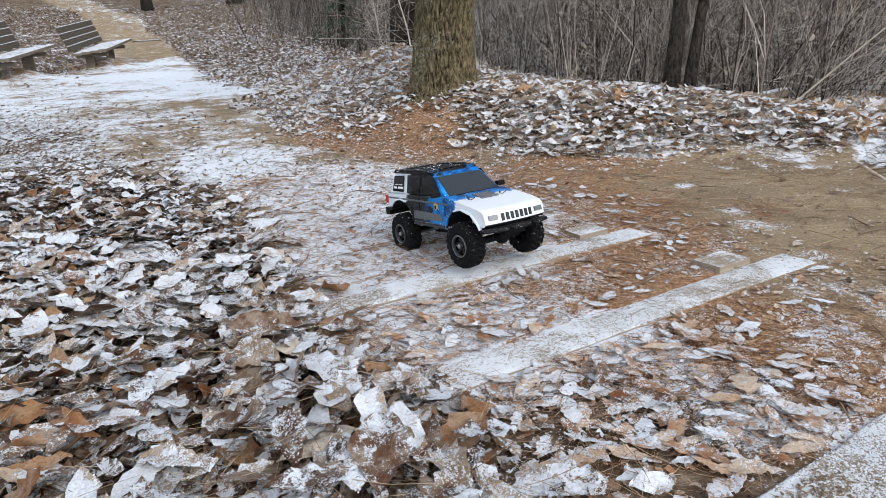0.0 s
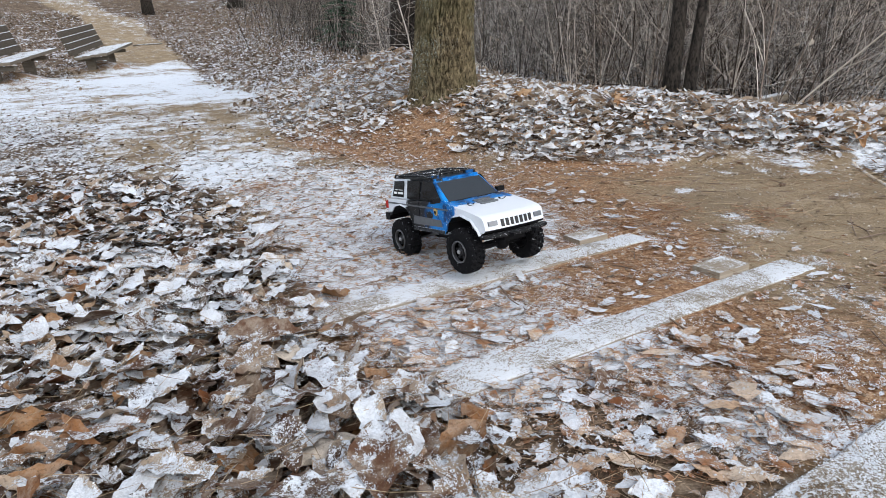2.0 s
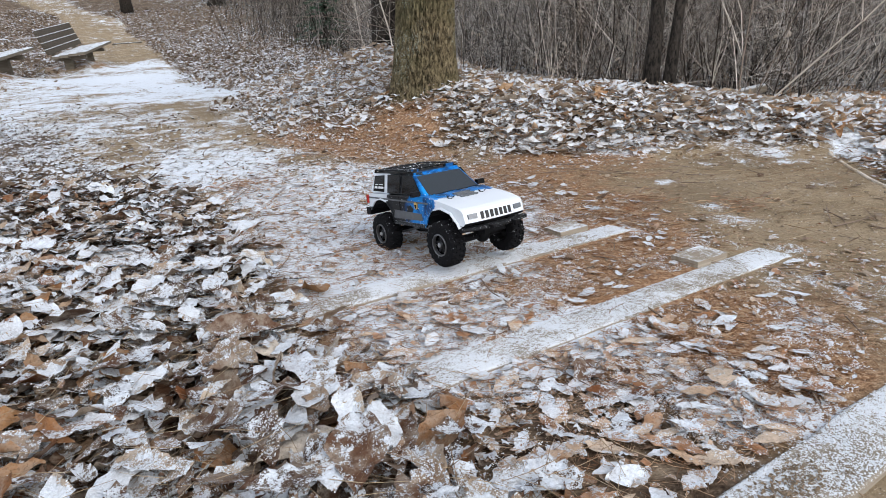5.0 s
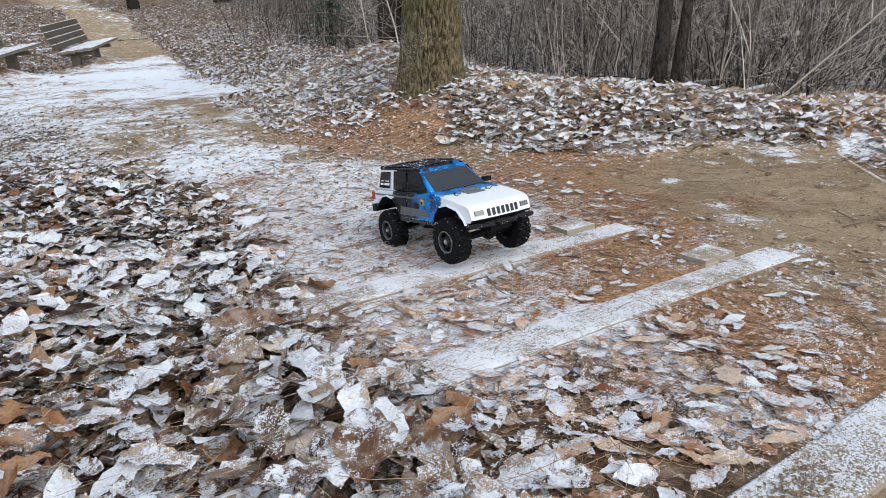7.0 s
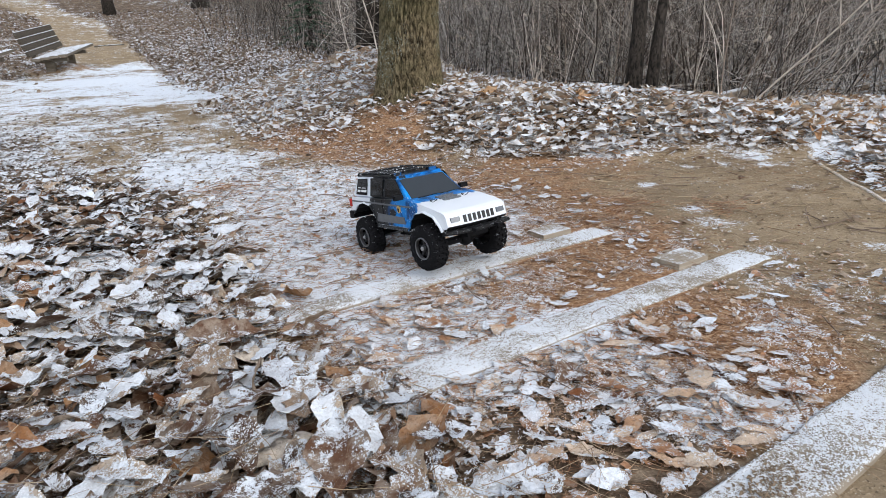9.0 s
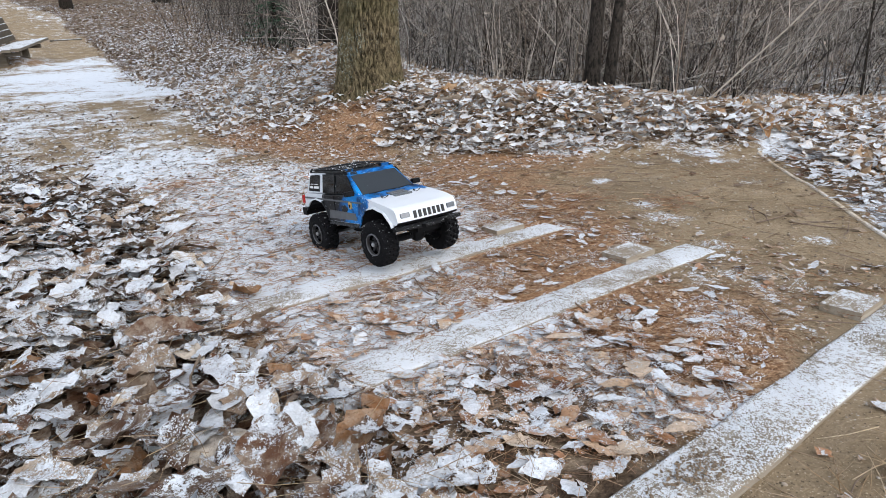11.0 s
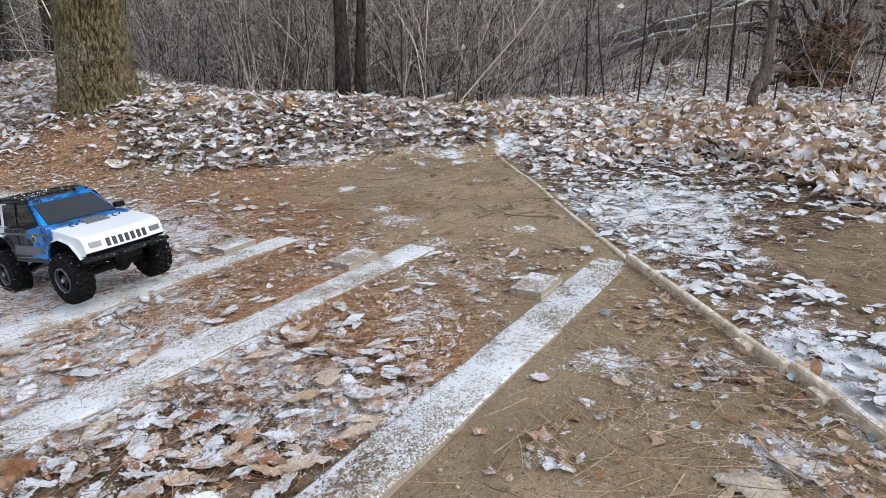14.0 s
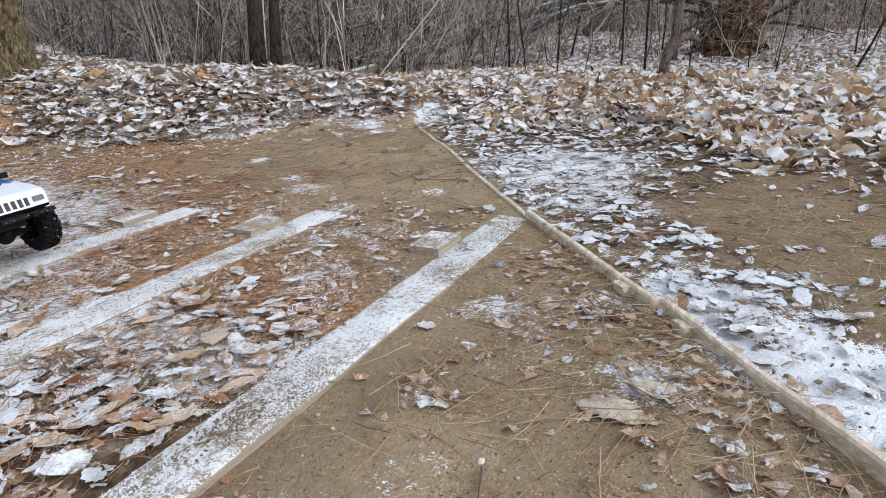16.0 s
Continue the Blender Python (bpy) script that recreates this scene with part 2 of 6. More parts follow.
GREY_BARK = bark_material("grey_bark", (0.05, 0.04, 0.034), (0.19, 0.15, 0.125))
TWIG_B = plain("brown_twig", (0.22, 0.165, 0.13), 0.9)
BOARD = board_material("snowy_board", 0.22, 0.92)
BOARD_THIN = board_material("worn_board", 0.22)
STAKE = board_material("stake_wood", 0.22, 1.05)
CRUST = plain("snow_crust", (0.68, 0.705, 0.735), 0.7, 0.0, 300, 0.05)
EDGING = board_material("edging_wood", 0.10, 1.9)


# ---- small builders ----
def part(name, bm, material, parent=None, label="", smooth=False, at=None):
    """Links a bmesh as one mesh object under a thing or under a part."""
    me = bpy.data.meshes.new(name)
    bm.to_mesh(me)
    bm.free()
    return mesh_part(name, me, material, parent, label, smooth, at)


def mesh_part(name, me, material, parent=None, label="", smooth=False, at=None):
    if not me.materials:
        me.materials.append(material)
    if smooth:
        me.polygons.foreach_set("use_smooth", [True] * len(me.polygons))
    ob = new(name, me)
    if parent:
        ob.parent = parent
    if at is not None:
        ob.matrix_basis = at
    if label:
        tagged(ob, label)
    return ob


def thing(name, m, label, category, group="", kind=""):
    ob = new(name)
    ob.empty_display_size = 0.05
    ob.matrix_basis = m
    return tagged(ob, label, category, group, kind)


def box(bm, x0, x1, y0, y1, z0, z1, m=None):
    vs = [bm.verts.new((x, y, z)) for z in (z0, z1) for y in (y0, y1) for x in (x0, x1)]
    if m:
        for v in vs:
            v.co = m @ v.co
    for f in ((0, 2, 3, 1), (4, 5, 7, 6), (0, 1, 5, 4), (1, 3, 7, 5), (3, 2, 6, 7), (2, 0, 4, 6)):
        bm.faces.new([vs[i] for i in f])
    return vs


def soften(bm, width, segments=2, angle=30):
    es = [e for e in bm.edges if len(e.link_faces) == 2 and e.calc_face_angle(0) > radians(angle)]
    bmesh.ops.bevel(bm, geom=es, offset=width, segments=segments, profile=0.6, affect="EDGES", clamp_overlap=True)


def boxy(x0, x1, y0, y1, z0, z1, round_by=0.003, segments=2, m=None):
    bm = bmesh.new()
    box(bm, x0, x1, y0, y1, z0, z1, m)
    soften(bm, round_by, segments)
    return bm


def tube(bm, pts, radii, sides=6, cap=True):
    """A tapered tube along pts."""
    rings = []
    pts = [Vector(p) for p in pts]
    side = None
    for i, p in enumerate(pts):
        d = (pts[min(i + 1, len(pts) - 1)] - pts[max(i - 1, 0)]).normalized()
        if side is None:
            side = d.orthogonal().normalized()
        side = (side - d * side.dot(d)).normalized()
        up = d.cross(side)
        rings.append([bm.verts.new(p + radii[i] * (math.cos(a) * side + math.sin(a) * up)) for a in (2 * math.pi * k / sides for k in range(sides))])
    for a, b in zip(rings, rings[1:]):
        for k in range(sides):
            bm.faces.new((a[k], a[(k + 1) % sides], b[(k + 1) % sides], b[k]))
    if cap:
        bm.faces.new(rings[0][::-1])
        bm.faces.new(rings[-1])
    return rings


def lathe(bm, profile, sides=28, m=None, close=True):
    """Turns (radius, along) pairs round the y axis."""
    rings = []
    for r, y in profile:
        ring = [bm.verts.new((r * math.cos(2 * math.pi * k / sides), y, r * math.sin(2 * math.pi * k / sides))) for k in range(sides)]
        rings.append(ring)
    for a, b in zip(rings, rings[1:]):
        for k in range(sides):
            bm.faces.new((a[k], a[(k + 1) % sides], b[(k + 1) % sides], b[k]))
    if close:
        bm.faces.new(rings[0][::-1])
        bm.faces.new(rings[-1])
    bmesh.ops.recalc_face_normals(bm, faces=bm.faces)
    if m:
        bmesh.ops.transform(bm, matrix=m, verts=bm.verts)


def raw_mesh(name, verts, faces_flat, size, material):
    """A mesh from arrays of vertices and of faces that all have the same number of corners."""
    me = bpy.data.meshes.new(name)
    n = len(faces_flat) // size
    me.vertices.add(len(verts))
    me.vertices.foreach_set("co", np.asarray(verts, np.float32).ravel())
    me.loops.add(len(faces_flat))
    me.loops.foreach_set("vertex_index", np.asarray(faces_flat, np.int32))
    me.polygons.add(n)
    me.polygons.foreach_set("loop_start", np.arange(n, dtype=np.int32) * size)
    me.update(calc_edges=True)
    me.validate()
    me.materials.append(material)
    return me


# ---- the lie of the land, in the trail's plan ----
BANK_EDGE = [(2.9, -0.2), (2.35, 0.55), (2.02, 0.95), (1.42, 1.36), (0.98, 1.95), (0.74, 2.8), (0.95, 4.2), (1.3, 5.6), (1.8, 8.0), (2.1, 12.0), (3.5, 26.0)]
KERB_LINE = [(2.9, 1.27), (2.26, 0.63), (1.63, -0.002), (1.19, -0.44), (1.02, -0.645), (0.82, -0.845), (0.40, -1.28), (-0.6, -2.3)]


UPPER_PATH = [(0.2, 5.0), (0.3, 8.0), (0.5, 12.5), (0.62, 15.4), (0.25, 20.0), (-0.6, 23.5), (-2.4, 32.0)]
MOUNDS = [(-0.35, 11.9), (-0.10, 11.6), (-1.45, 10.0), (-1.20, 9.6)]  # trodden soil round the bench legs


def ease(a, b, v):
    t = np.clip((v - a) / (b - a), 0, 1)
    return t * t * (3 - 2 * t)


def soft(v, w=0.5):
    return w * np.logaddexp(0, v / w)


def beside(line, x, y):
    """Signed distance to a broken line: positive on its right hand as it runs."""
    best = np.full(np.shape(x), 1e9)
    sign = np.ones(np.shape(x))
    for (ax, ay), (bx, by) in zip(line, line[1:]):
        dx, dy = bx - ax, by - ay
        t = np.clip(((x - ax) * dx + (y - ay) * dy) / (dx * dx + dy * dy), 0, 1)
        px, py = x - ax - t * dx, y - ay - t * dy
        d = np.hypot(px, py)
        near = d < best
        best = np.where(near, d, best)
        sign = np.where(near, np.where(dx * py - dy * px < 0, 1.0, -1.0), sign)
    return best * sign


def waves(x, y, seed):
    """Smooth unevenness from a sum of sines."""
    r = np.random.RandomState(seed)
    v = 0
    for k in range(14):
        f = 0.6 * 1.42 ** k
        a, p = r.uniform(0, 6.28, 2)
        v = v + np.sin(f * (x * math.cos(a) + y * math.sin(a)) + p) / (1 + 0.5 * k)
    return v / 3


def land(x, y):
    x, y = np.asarray(x, float), np.asarray(y, float)
    d, k = beside(BANK_EDGE, x, y), -beside(KERB_LINE, x, y)
    z = -0.010 + 0.052 * soft(y - 1.0, 0.35)
    z = z + 0.19 * (1 - 0.6 * ease(2.15, 2.75, x) * ease(3.0, 2.0, y)) * ease(-0.08 - 0.2 * ease(2.3, 3.2, y), 0.42 + 0.6 * ease(2.3, 3.2, y), d) * ease(-0.1, 1.0, y) - 0.12 * ease(0.6, 2.2, d) * ease(1.6, 2.6, x)
    z = z + 0.215 * np.exp(-(((x - 1.62) / 0.55) ** 2 + ((y - 3.6) / 0.8) ** 2))
    z = z + 0.05 * np.exp(-(((x - 1.32) / 0.34) ** 2 + ((y - 2.3) / 0.34) ** 2))
    z = z + ease(0.0, 0.5, k) * (-0.03 * ease(0, 0.2, k) + 0.03 * soft(k - 0.75, 0.2)) * ease(1.2, 0.3, y) * (1 - 0.6 * ease(2.0, 4.0, k))
    z = z + sum(0.10 * np.exp(-(((x - cx) / 0.42) ** 2 + ((y - cy) / 0.55) ** 2)) for cx, cy in MOUNDS)
    z = z + 0.02 * ease(-0.15, -0.7, x) * ease(3, 1, y)
    far = np.hypot(x - 0.5, y)
    z = z + 0.12 * soft(far - 12.5, 1.0) * ease(0, 6, y + 0.4 * x) + 0.07 * soft(far - 22, 2.0)
    z = z + 0.006 * waves(3 * x, 3 * y, 3) + 0.05 * ease(2, 8, far) * waves(x * 0.8, y * 0.8, 5)
    return z


def W(x, y, z=None):
    """A place in the level world, from the trail's plan; on the ground if no height is given."""
    return TRAIL @ Vector((x, y, float(land(x, y)) if z is None else z))


def side_patch(x, y):
    """The bare needle-strewn soil beyond the edging."""
    k = -beside(KERB_LINE, x, y) + 0.06 * waves(6 * x, 6 * y, 61)
    return ease(0.20, 0.32, k) * np.exp(-(((x - 1.35) / 0.55) ** 4 + ((y + 0.95) / 0.38) ** 4))


def leaves_at(x, y):
    """How thick the fallen leaves lie, 0 to 1."""
    d, k = beside(BANK_EDGE, x, y), -beside(KERB_LINE, x, y)
    left = ease(0.22, -0.26, x + 0.25 * np.maximum(0, y - 1.5) - 0.35 * ease(0.05, -0.2, y) * ease(-0.62, -0.45, y) + 0.09 * waves(4 * x, 4 * y, 8)) * ease(6.5, 4.2, y)
    bank = ease(-0.02, 0.14, d + 0.28 * ease(2.1, 3.0, y) + 0.05 * waves(5 * x, 5 * y, 9)) * ease(-0.5, 0.4, y)
    kerb = ease(0.0, 0.1, k) * (1 - 0.5 * ease(-0.5, -0.9, y)) * ease(0.9, 0.3, y - 0.3 * x) * (1 - 0.97 * side_patch(x, y))
    bank = bank * (1 - 0.95 * np.exp(-(((x - 1.03) / 0.30) ** 2 + ((y - 2.10) / 0.40) ** 2))) * (1 - 0.9 * np.exp(-(((x - 0.78) / 0.24) ** 2 + ((y - 2.75) / 0.48) ** 2)))
    return np.maximum(np.maximum(left, bank), kerb)


SNOW_TUFTS = [(2.10, 0.62, 0.05), (1.98, 0.50, 0.035), (2.12, 0.78, 0.06), (1.95, 0.80, 0.04), (2.02, 0.68, 0.04), (1.80, 0.86, 0.035), (0.48, -0.64, 0.05), (0.83, -0.74, 0.06), (0.74, -0.60, 0.04), (1.00, -0.55, 0.05), (0.90, -0.92, 0.05), (0.63, -0.86, 0.06), (1.30, 0.42, 0.06), (1.75, 0.35, 0.05), (1.22, 0.30, 0.08), (1.45, 0.75, 0.05), (1.10, 0.05, 0.06), (1.30, -0.10, 0.06), (0.75, -1.02, 0.07)]


def snow_drift(x, y):
    """The open white drift at the bend, before the benches."""
    rag = 0.30 * waves(2.6 * x, 1.6 * y, 41)
    right = np.interp(y, [4.6, 5.3, 6.2, 7.5, 12.0, 14.0], [0.75, 1.15, 0.95, 0.75, 1.15, 1.1])
    d = ease(4.7, 5.5, y + rag + 0.35 * np.maximum(0, -0.2 - x)) * ease(0.16, -0.20, x - right + 0.5 * rag)
    d = d * ease(13.4, 12.3, y + rag) * ease(0.6, -0.3, y - 10.6 - 1.7 * np.maximum(0, x + 0.35) + rag)
    return d * (1 - np.clip(sum(np.exp(-(((x - cx) / 0.40) ** 2 + ((y - cy) / 0.6) ** 2)) for cx, cy in MOUNDS), 0, 1))


def mound_at(x, y):
    """1 on the bare soil under the benches."""
    return np.clip(sum(1.3 * np.exp(-(((x - cx) / 0.50) ** 2 + ((y - cy) / 0.62) ** 2)) for cx, cy in MOUNDS), 0, 1)


def off_path(x, y):
    """1 on the leaf-strewn ground on both sides of the upper path."""
    return ease(0.0, 0.45, np.abs(beside(UPPER_PATH, x, y)) - 0.42 + 0.22 * waves(2 * x, 2 * y, 49))


def snow_at(x, y):
    d, k = beside(BANK_EDGE, x, y), -beside(KERB_LINE, x, y)
    s = 0.38 + 0.16 * waves(3 * x, 3 * y, 21)
    bare = ease(0.72, 1.15, x + 0.25 * ease(0.8, 2.4, y) * (y - 0.8)) * ease(0.02, -0.1, d) * ease(3.4, 2.4, y)
    s = s * (1 - bare) + 0.10 * bare
    s = s + 0.08 * ease(0.0, 0.05, k) * ease(0.5, 0.25, k) * ease(1.0, 0.2, y)
    s = s - 0.26 * ease(0.04, -0.03, k) * ease(0.28, 0.6, x) * ease(-0.15, -0.4, y)
    s = s + (0.15 + 0.18 * waves(2.5 * x, 2.5 * y, 47)) * snow_drift(x, y)
    s = s - 0.16 * ease(9.0, 12.5, y) * (1 - snow_drift(x, y)) * (1 - 0.25 * (1 - off_path(x, y))) - 0.3 * ease(5.0, 7.5, x)
    s = s + (0.24 + 0.26 * waves(7 * x, 7 * y, 43) - 0.18 * ease(-0.5, -0.9, y)) * ease(0.0, 0.03, k) * ease(0.8, 0.4, k) * (1 - 0.9 * side_patch(x, y)) * ease(1.0, 0.2, y) * ease(-2.0, -1.3, y)
    s = s - 0.30 * ease(-0.45, -0.56, y) * ease(0.6, 0.4, x) * ease(0.1, 0.3, x)
    s = s + 0.06 * ease(-0.1, 0.05, d) * ease(4.5, 3.0, y)
    s = s * (1 - 0.75 * np.clip(rust_at(x, y), 0, 1) * ease(1.2, 1.5, y))
    s = s + (0.06 + 0.22 * ease(0.3, 0.8, y) + 0.40 * waves(6 * x, 6 * y, 53)) * ease(-0.1, 0.1, x) * ease(1.15, 0.85, x + 0.22 * np.maximum(0, y - 0.8)) * ease(-0.45, -0.35, y) * ease(3.2, 2.2, y)
    for cx, cy, r in SNOW_TUFTS:
        s = s + 0.42 * np.exp(-((x - cx) ** 2 + (y - cy) ** 2) / r ** 2)
    s = s * (1 - 0.75 * leaves_at(x, y) * ease(3.4, 2.2, y) * ease(0.7, 0.3, x))
    out = np.maximum(ease(-1.3, -2.2, y + 0.3 * waves(2 * x, 2 * y, 63)), ease(-1.6, -2.8, x + 0.3 * waves(2 * x, 2 * y, 64)) * ease(5.0, 3.5, y))
    return s * (1 - out) + (0.30 + 0.14 * waves(3 * x, 3 * y, 65)) * out


def rust_at(x, y):
    return 1.1 * np.exp(-(((x - 0.98) / 0.30) ** 2 + ((y - 2.15) / 0.42) ** 2)) + 0.75 * np.exp(-(((x - 0.72) / 0.22) ** 2 + ((y - 2.75) / 0.42) ** 2)) + 0.75 * np.exp(-(((x - 1.5) / 0.5) ** 2 + ((y - 1.33) / 0.12) ** 2)) + 1.05 * np.exp(-(((x - 0.45) / 0.5) ** 2 + ((y - 0.25) / 0.24) ** 2)) + 0.6 * np.exp(-(((x - 0.6) / 0.4) ** 2 + ((y - 0.62) / 0.12) ** 2)) + 0.5 * np.exp(-(((x - 0.75) / 0.25) ** 2 + ((y + 0.2) / 0.18) ** 2)) + 0.5 * np.clip(waves(2.5 * x, 2.5 * y, 98) + 0.35, 0, 1) * ease(0.7, 1.1, x) * ease(0.15, 0.5, y) * ease(1.9, 1.3, y) * ease(2.4, 2.0, x) + 0.3 * np.clip(waves(3 * x, 3 * y, 99), 0, 1) * ease(0.3, 0.5, x) * ease(-0.45, -0.6, y) * ease(1.2, 1.0, x) + 0.55 * ease(-0.15, 0.05, x) * ease(0.85 + 0.5 * ease(-0.1, 0.5, y), 0.5 + 0.5 * ease(-0.1, 0.5, y), x) * ease(-0.48, -0.4, y) * ease(1.5, 1.0, y)


def ground_sheet():
    n = 430
    u = np.linspace(-1, 1, n)
    gx = 0.6 + 0.75 * np.sinh(6.75 * u)
    gy = 0.9 + 0.75 * np.sinh(6.75 * u)
    X, Y = np.meshgrid(gx, gy)
    Z = land(X, Y)
    i = np.arange((n - 1) * n).reshape(n - 1, n)[:, :-1].ravel()
    faces = np.stack([i, i + 1, i + n + 1, i + n], 1).ravel()
    me = raw_mesh("ground", np.stack([X.ravel(), Y.ravel(), Z.ravel()], 1), faces, 4, GROUND)
    for key, values in (("snow", snow_at(X, Y)), ("rust", rust_at(X, Y) + 0.5 * mound_at(X, Y)), ("litter", leaves_at(X, Y) + 0.38 * side_patch(X, Y) + ease(5, 8, Y) * off_path(X, Y) * (1 - snow_drift(X, Y)) * (1 - mound_at(X, Y)) + ease(2.5, 4.5, np.hypot(X - 0.5, Y)) * ease(0.5, -1.5, Y) + ease(-1.5, -3.0, X) + ease(-1.3, -2.0, Y))):
        a = me.attributes.new(key, "FLOAT", "POINT")
        a.data.foreach_set("value", values.ravel().astype(np.float32))
    me.polygons.foreach_set("use_smooth", [True] * len(me.polygons))
    ob = new("ground", me)
    ob.matrix_basis = TRAIL
    return tagged(ob, "sandy brown trail soil with a dusting of snow", "ground", kind="structure")


ground_sheet()


# ---- fallen leaves ----
def leaf_shapes(count, rng, rows=8, ragged=0.3, flat=1.0):
    """Curled, lobed leaves of unit length: arrays of vertices and triangles."""
    out = []
    for _ in range(count):
        t = np.linspace(0, 1, rows)
        wide = rng.uniform(0.15, 0.29)
        half = wide * np.sin(np.pi * t ** rng.uniform(0.75, 1.2)) ** 0.9
        lobes = 1 - 1.25 * ragged * rng.uniform(0.0, 1.0, rows) ** 1.2 * (np.arange(rows) % 2)
        l, r = half * lobes * rng.uniform(0.85, 1.15, rows), half * lobes[::1] * rng.uniform(0.85, 1.15, rows)
        bend, fold, twist, cup = rng.uniform(-1.4, 1.9), rng.uniform(-0.4, 0.8), rng.uniform(-0.9, 0.9), rng.uniform(-0.08, 0.08, rows)
        verts = []
        for k in range(rows):
            a = bend * (t[k] - 0.5)
            cx = math.sin(a) / bend if abs(bend) > 0.05 else t[k] - 0.5
            cz = (1 - math.cos(a)) / bend if abs(bend) > 0.05 else 0
            w = twist * (t[k] - 0.5)
            for s, h in ((1, l[k]), (0, 0), (-1, r[k])):
                lift = abs(h) * fold + cup[k] * abs(s)
                verts.append((cx + 0.08 * rng.uniform(-1, 1) * abs(s) * half[k], s * h * math.cos(w) - lift * math.sin(w), cz + s * h * math.sin(w) + lift * math.cos(w)))
        tris = []
        for k in range(rows - 1):
            for c in (0, 1):
                a, b = 3 * k + c, 3 * k + c + 1
                tris += [(a, b, b + 3), (a, b + 3, a + 3)]
        v = np.array(verts)
        v[:, 2] = flat * (v[:, 2] - v[:, 2].mean())
        out.append((v, np.array(tris)))
    return out


def scrap_shapes(count, rng, flat=0.5, corners=(10, 15)):
    """Torn bits of leaf: ragged fans of unit size, a little buckled."""
    out = []
    for _ in range(count):
        n = rng.randint(*corners)
        a = 6.283 * (np.arange(n) + rng.uniform(-0.35, 0.35, n)) / n
        r = 0.44 + rng.normal(0, 0.06, n) - 0.16 * (rng.uniform(0, 1, n) < 0.2)
        squash = rng.uniform(0.45, 0.95)
        rim = np.stack([r * np.cos(a), squash * r * np.sin(a), flat * rng.normal(0, 0.09, n)], 1)
        v = np.concatenate([[[0, 0, flat * 0.05]], rim])
        v[:, 2] += flat * rng.uniform(-0.5, 0.9) * v[:, 0] ** 2
        out.append((v, np.array([(0, 1 + k, 1 + (k + 1) % n) for k in range(n)])))
    return out


def turned(yaw, tilt, lean):
    """Rotation matrices for arrays of angles."""
    c, s = np.cos(yaw), np.sin(yaw)
    zero, one = np.zeros_like(c), np.ones_like(c)
    rz = np.stack([np.stack([c, -s, zero], -1), np.stack([s, c, zero], -1), np.stack([zero, zero, one], -1)], -2)
    c, s = np.cos(tilt), np.sin(tilt)
    rx = np.stack([np.stack([one, zero, zero], -1), np.stack([zero, c, -s], -1), np.stack([zero, s, c], -1)], -2)
    c, s = np.cos(lean), np.sin(lean)
    ry = np.stack([np.stack([c, zero, s], -1), np.stack([zero, one, zero], -1), np.stack([-s, zero, c], -1)], -2)
    return rz @ rx @ ry


def scattered(shapes, x, y, z, size, yaw, tilt, lean, rng):
    """All the copies joined: vertices and triangles."""
    R = turned(yaw, tilt, lean) * size[:, None, None]
    pick = rng.randint(0, len(shapes), len(x))
    vs, fs, base = [], [], 0
    for i, (v, f) in enumerate(shapes):
        sel = np.nonzero(pick == i)[0]
        if not len(sel):
            continue
        p = np.einsum("nij,kj->nki", R[sel], v) + np.stack([x[sel], y[sel], z[sel]], -1)[:, None]
        vs.append(p.reshape(-1, 3))
        fs.append((f[None] + base + (np.arange(len(sel)) * len(v))[:, None, None]).reshape(-1, 3))
        base += len(sel) * len(v)
    return np.concatenate(vs), np.concatenate(fs)


def spread(rng, x0, x1, y0, y1, per_m2, chance):
    n = int((x1 - x0) * (y1 - y0) * per_m2)
    x, y = rng.uniform(x0, x1, n), rng.uniform(y0, y1, n)
    keep = rng.uniform(0, 1, n) < chance(x, y)
    return x[keep], y[keep]


def on_boards(x, y):
    hit = np.zeros(np.shape(x), bool)
    for bx0, bx1, y0, y1 in ((0.1, 1.07, 0.02, 0.055), (0.05, 0.94, 0.435, 0.44), (0.0, 1.2, -0.49, -0.41)):
        mid = y0 + (y1 - y0) * (x - bx0) / (bx1 - bx0)
        hit |= (x > bx0) & (x < bx1) & (np.abs(y - mid) < 0.06)
    return hit


def value_noise(x, y, scale, seed):
    """Smooth random heights between 0 and 1 over the plan."""
    table = np.random.RandomState(seed).uniform(0, 1, (256, 256))
    u, v = np.asarray(x) * scale, np.asarray(y) * scale
    i, j = np.floor(u).astype(int), np.floor(v).astype(int)
    fu, fv = u - i, v - j
    fu, fv = fu * fu * (3 - 2 * fu), fv * fv * (3 - 2 * fv)
    a, b = table[i % 256, j % 256], table[(i + 1) % 256, j % 256]
    c, d = table[i % 256, (j + 1) % 256], table[(i + 1) % 256, (j + 1) % 256]
    return (a * (1 - fu) + b * fu) * (1 - fv) + (c * (1 - fu) + d * fu) * fv


def crusted(x, y):
    """Where the snow has gathered in crusts: 0 to 1, lacy at the edges."""
    return 0.42 * value_noise(x, y, 9, 1) + 0.34 * value_noise(x, y, 31, 2) + 0.24 * value_noise(x, y, 95, 3)


GRAINS = []


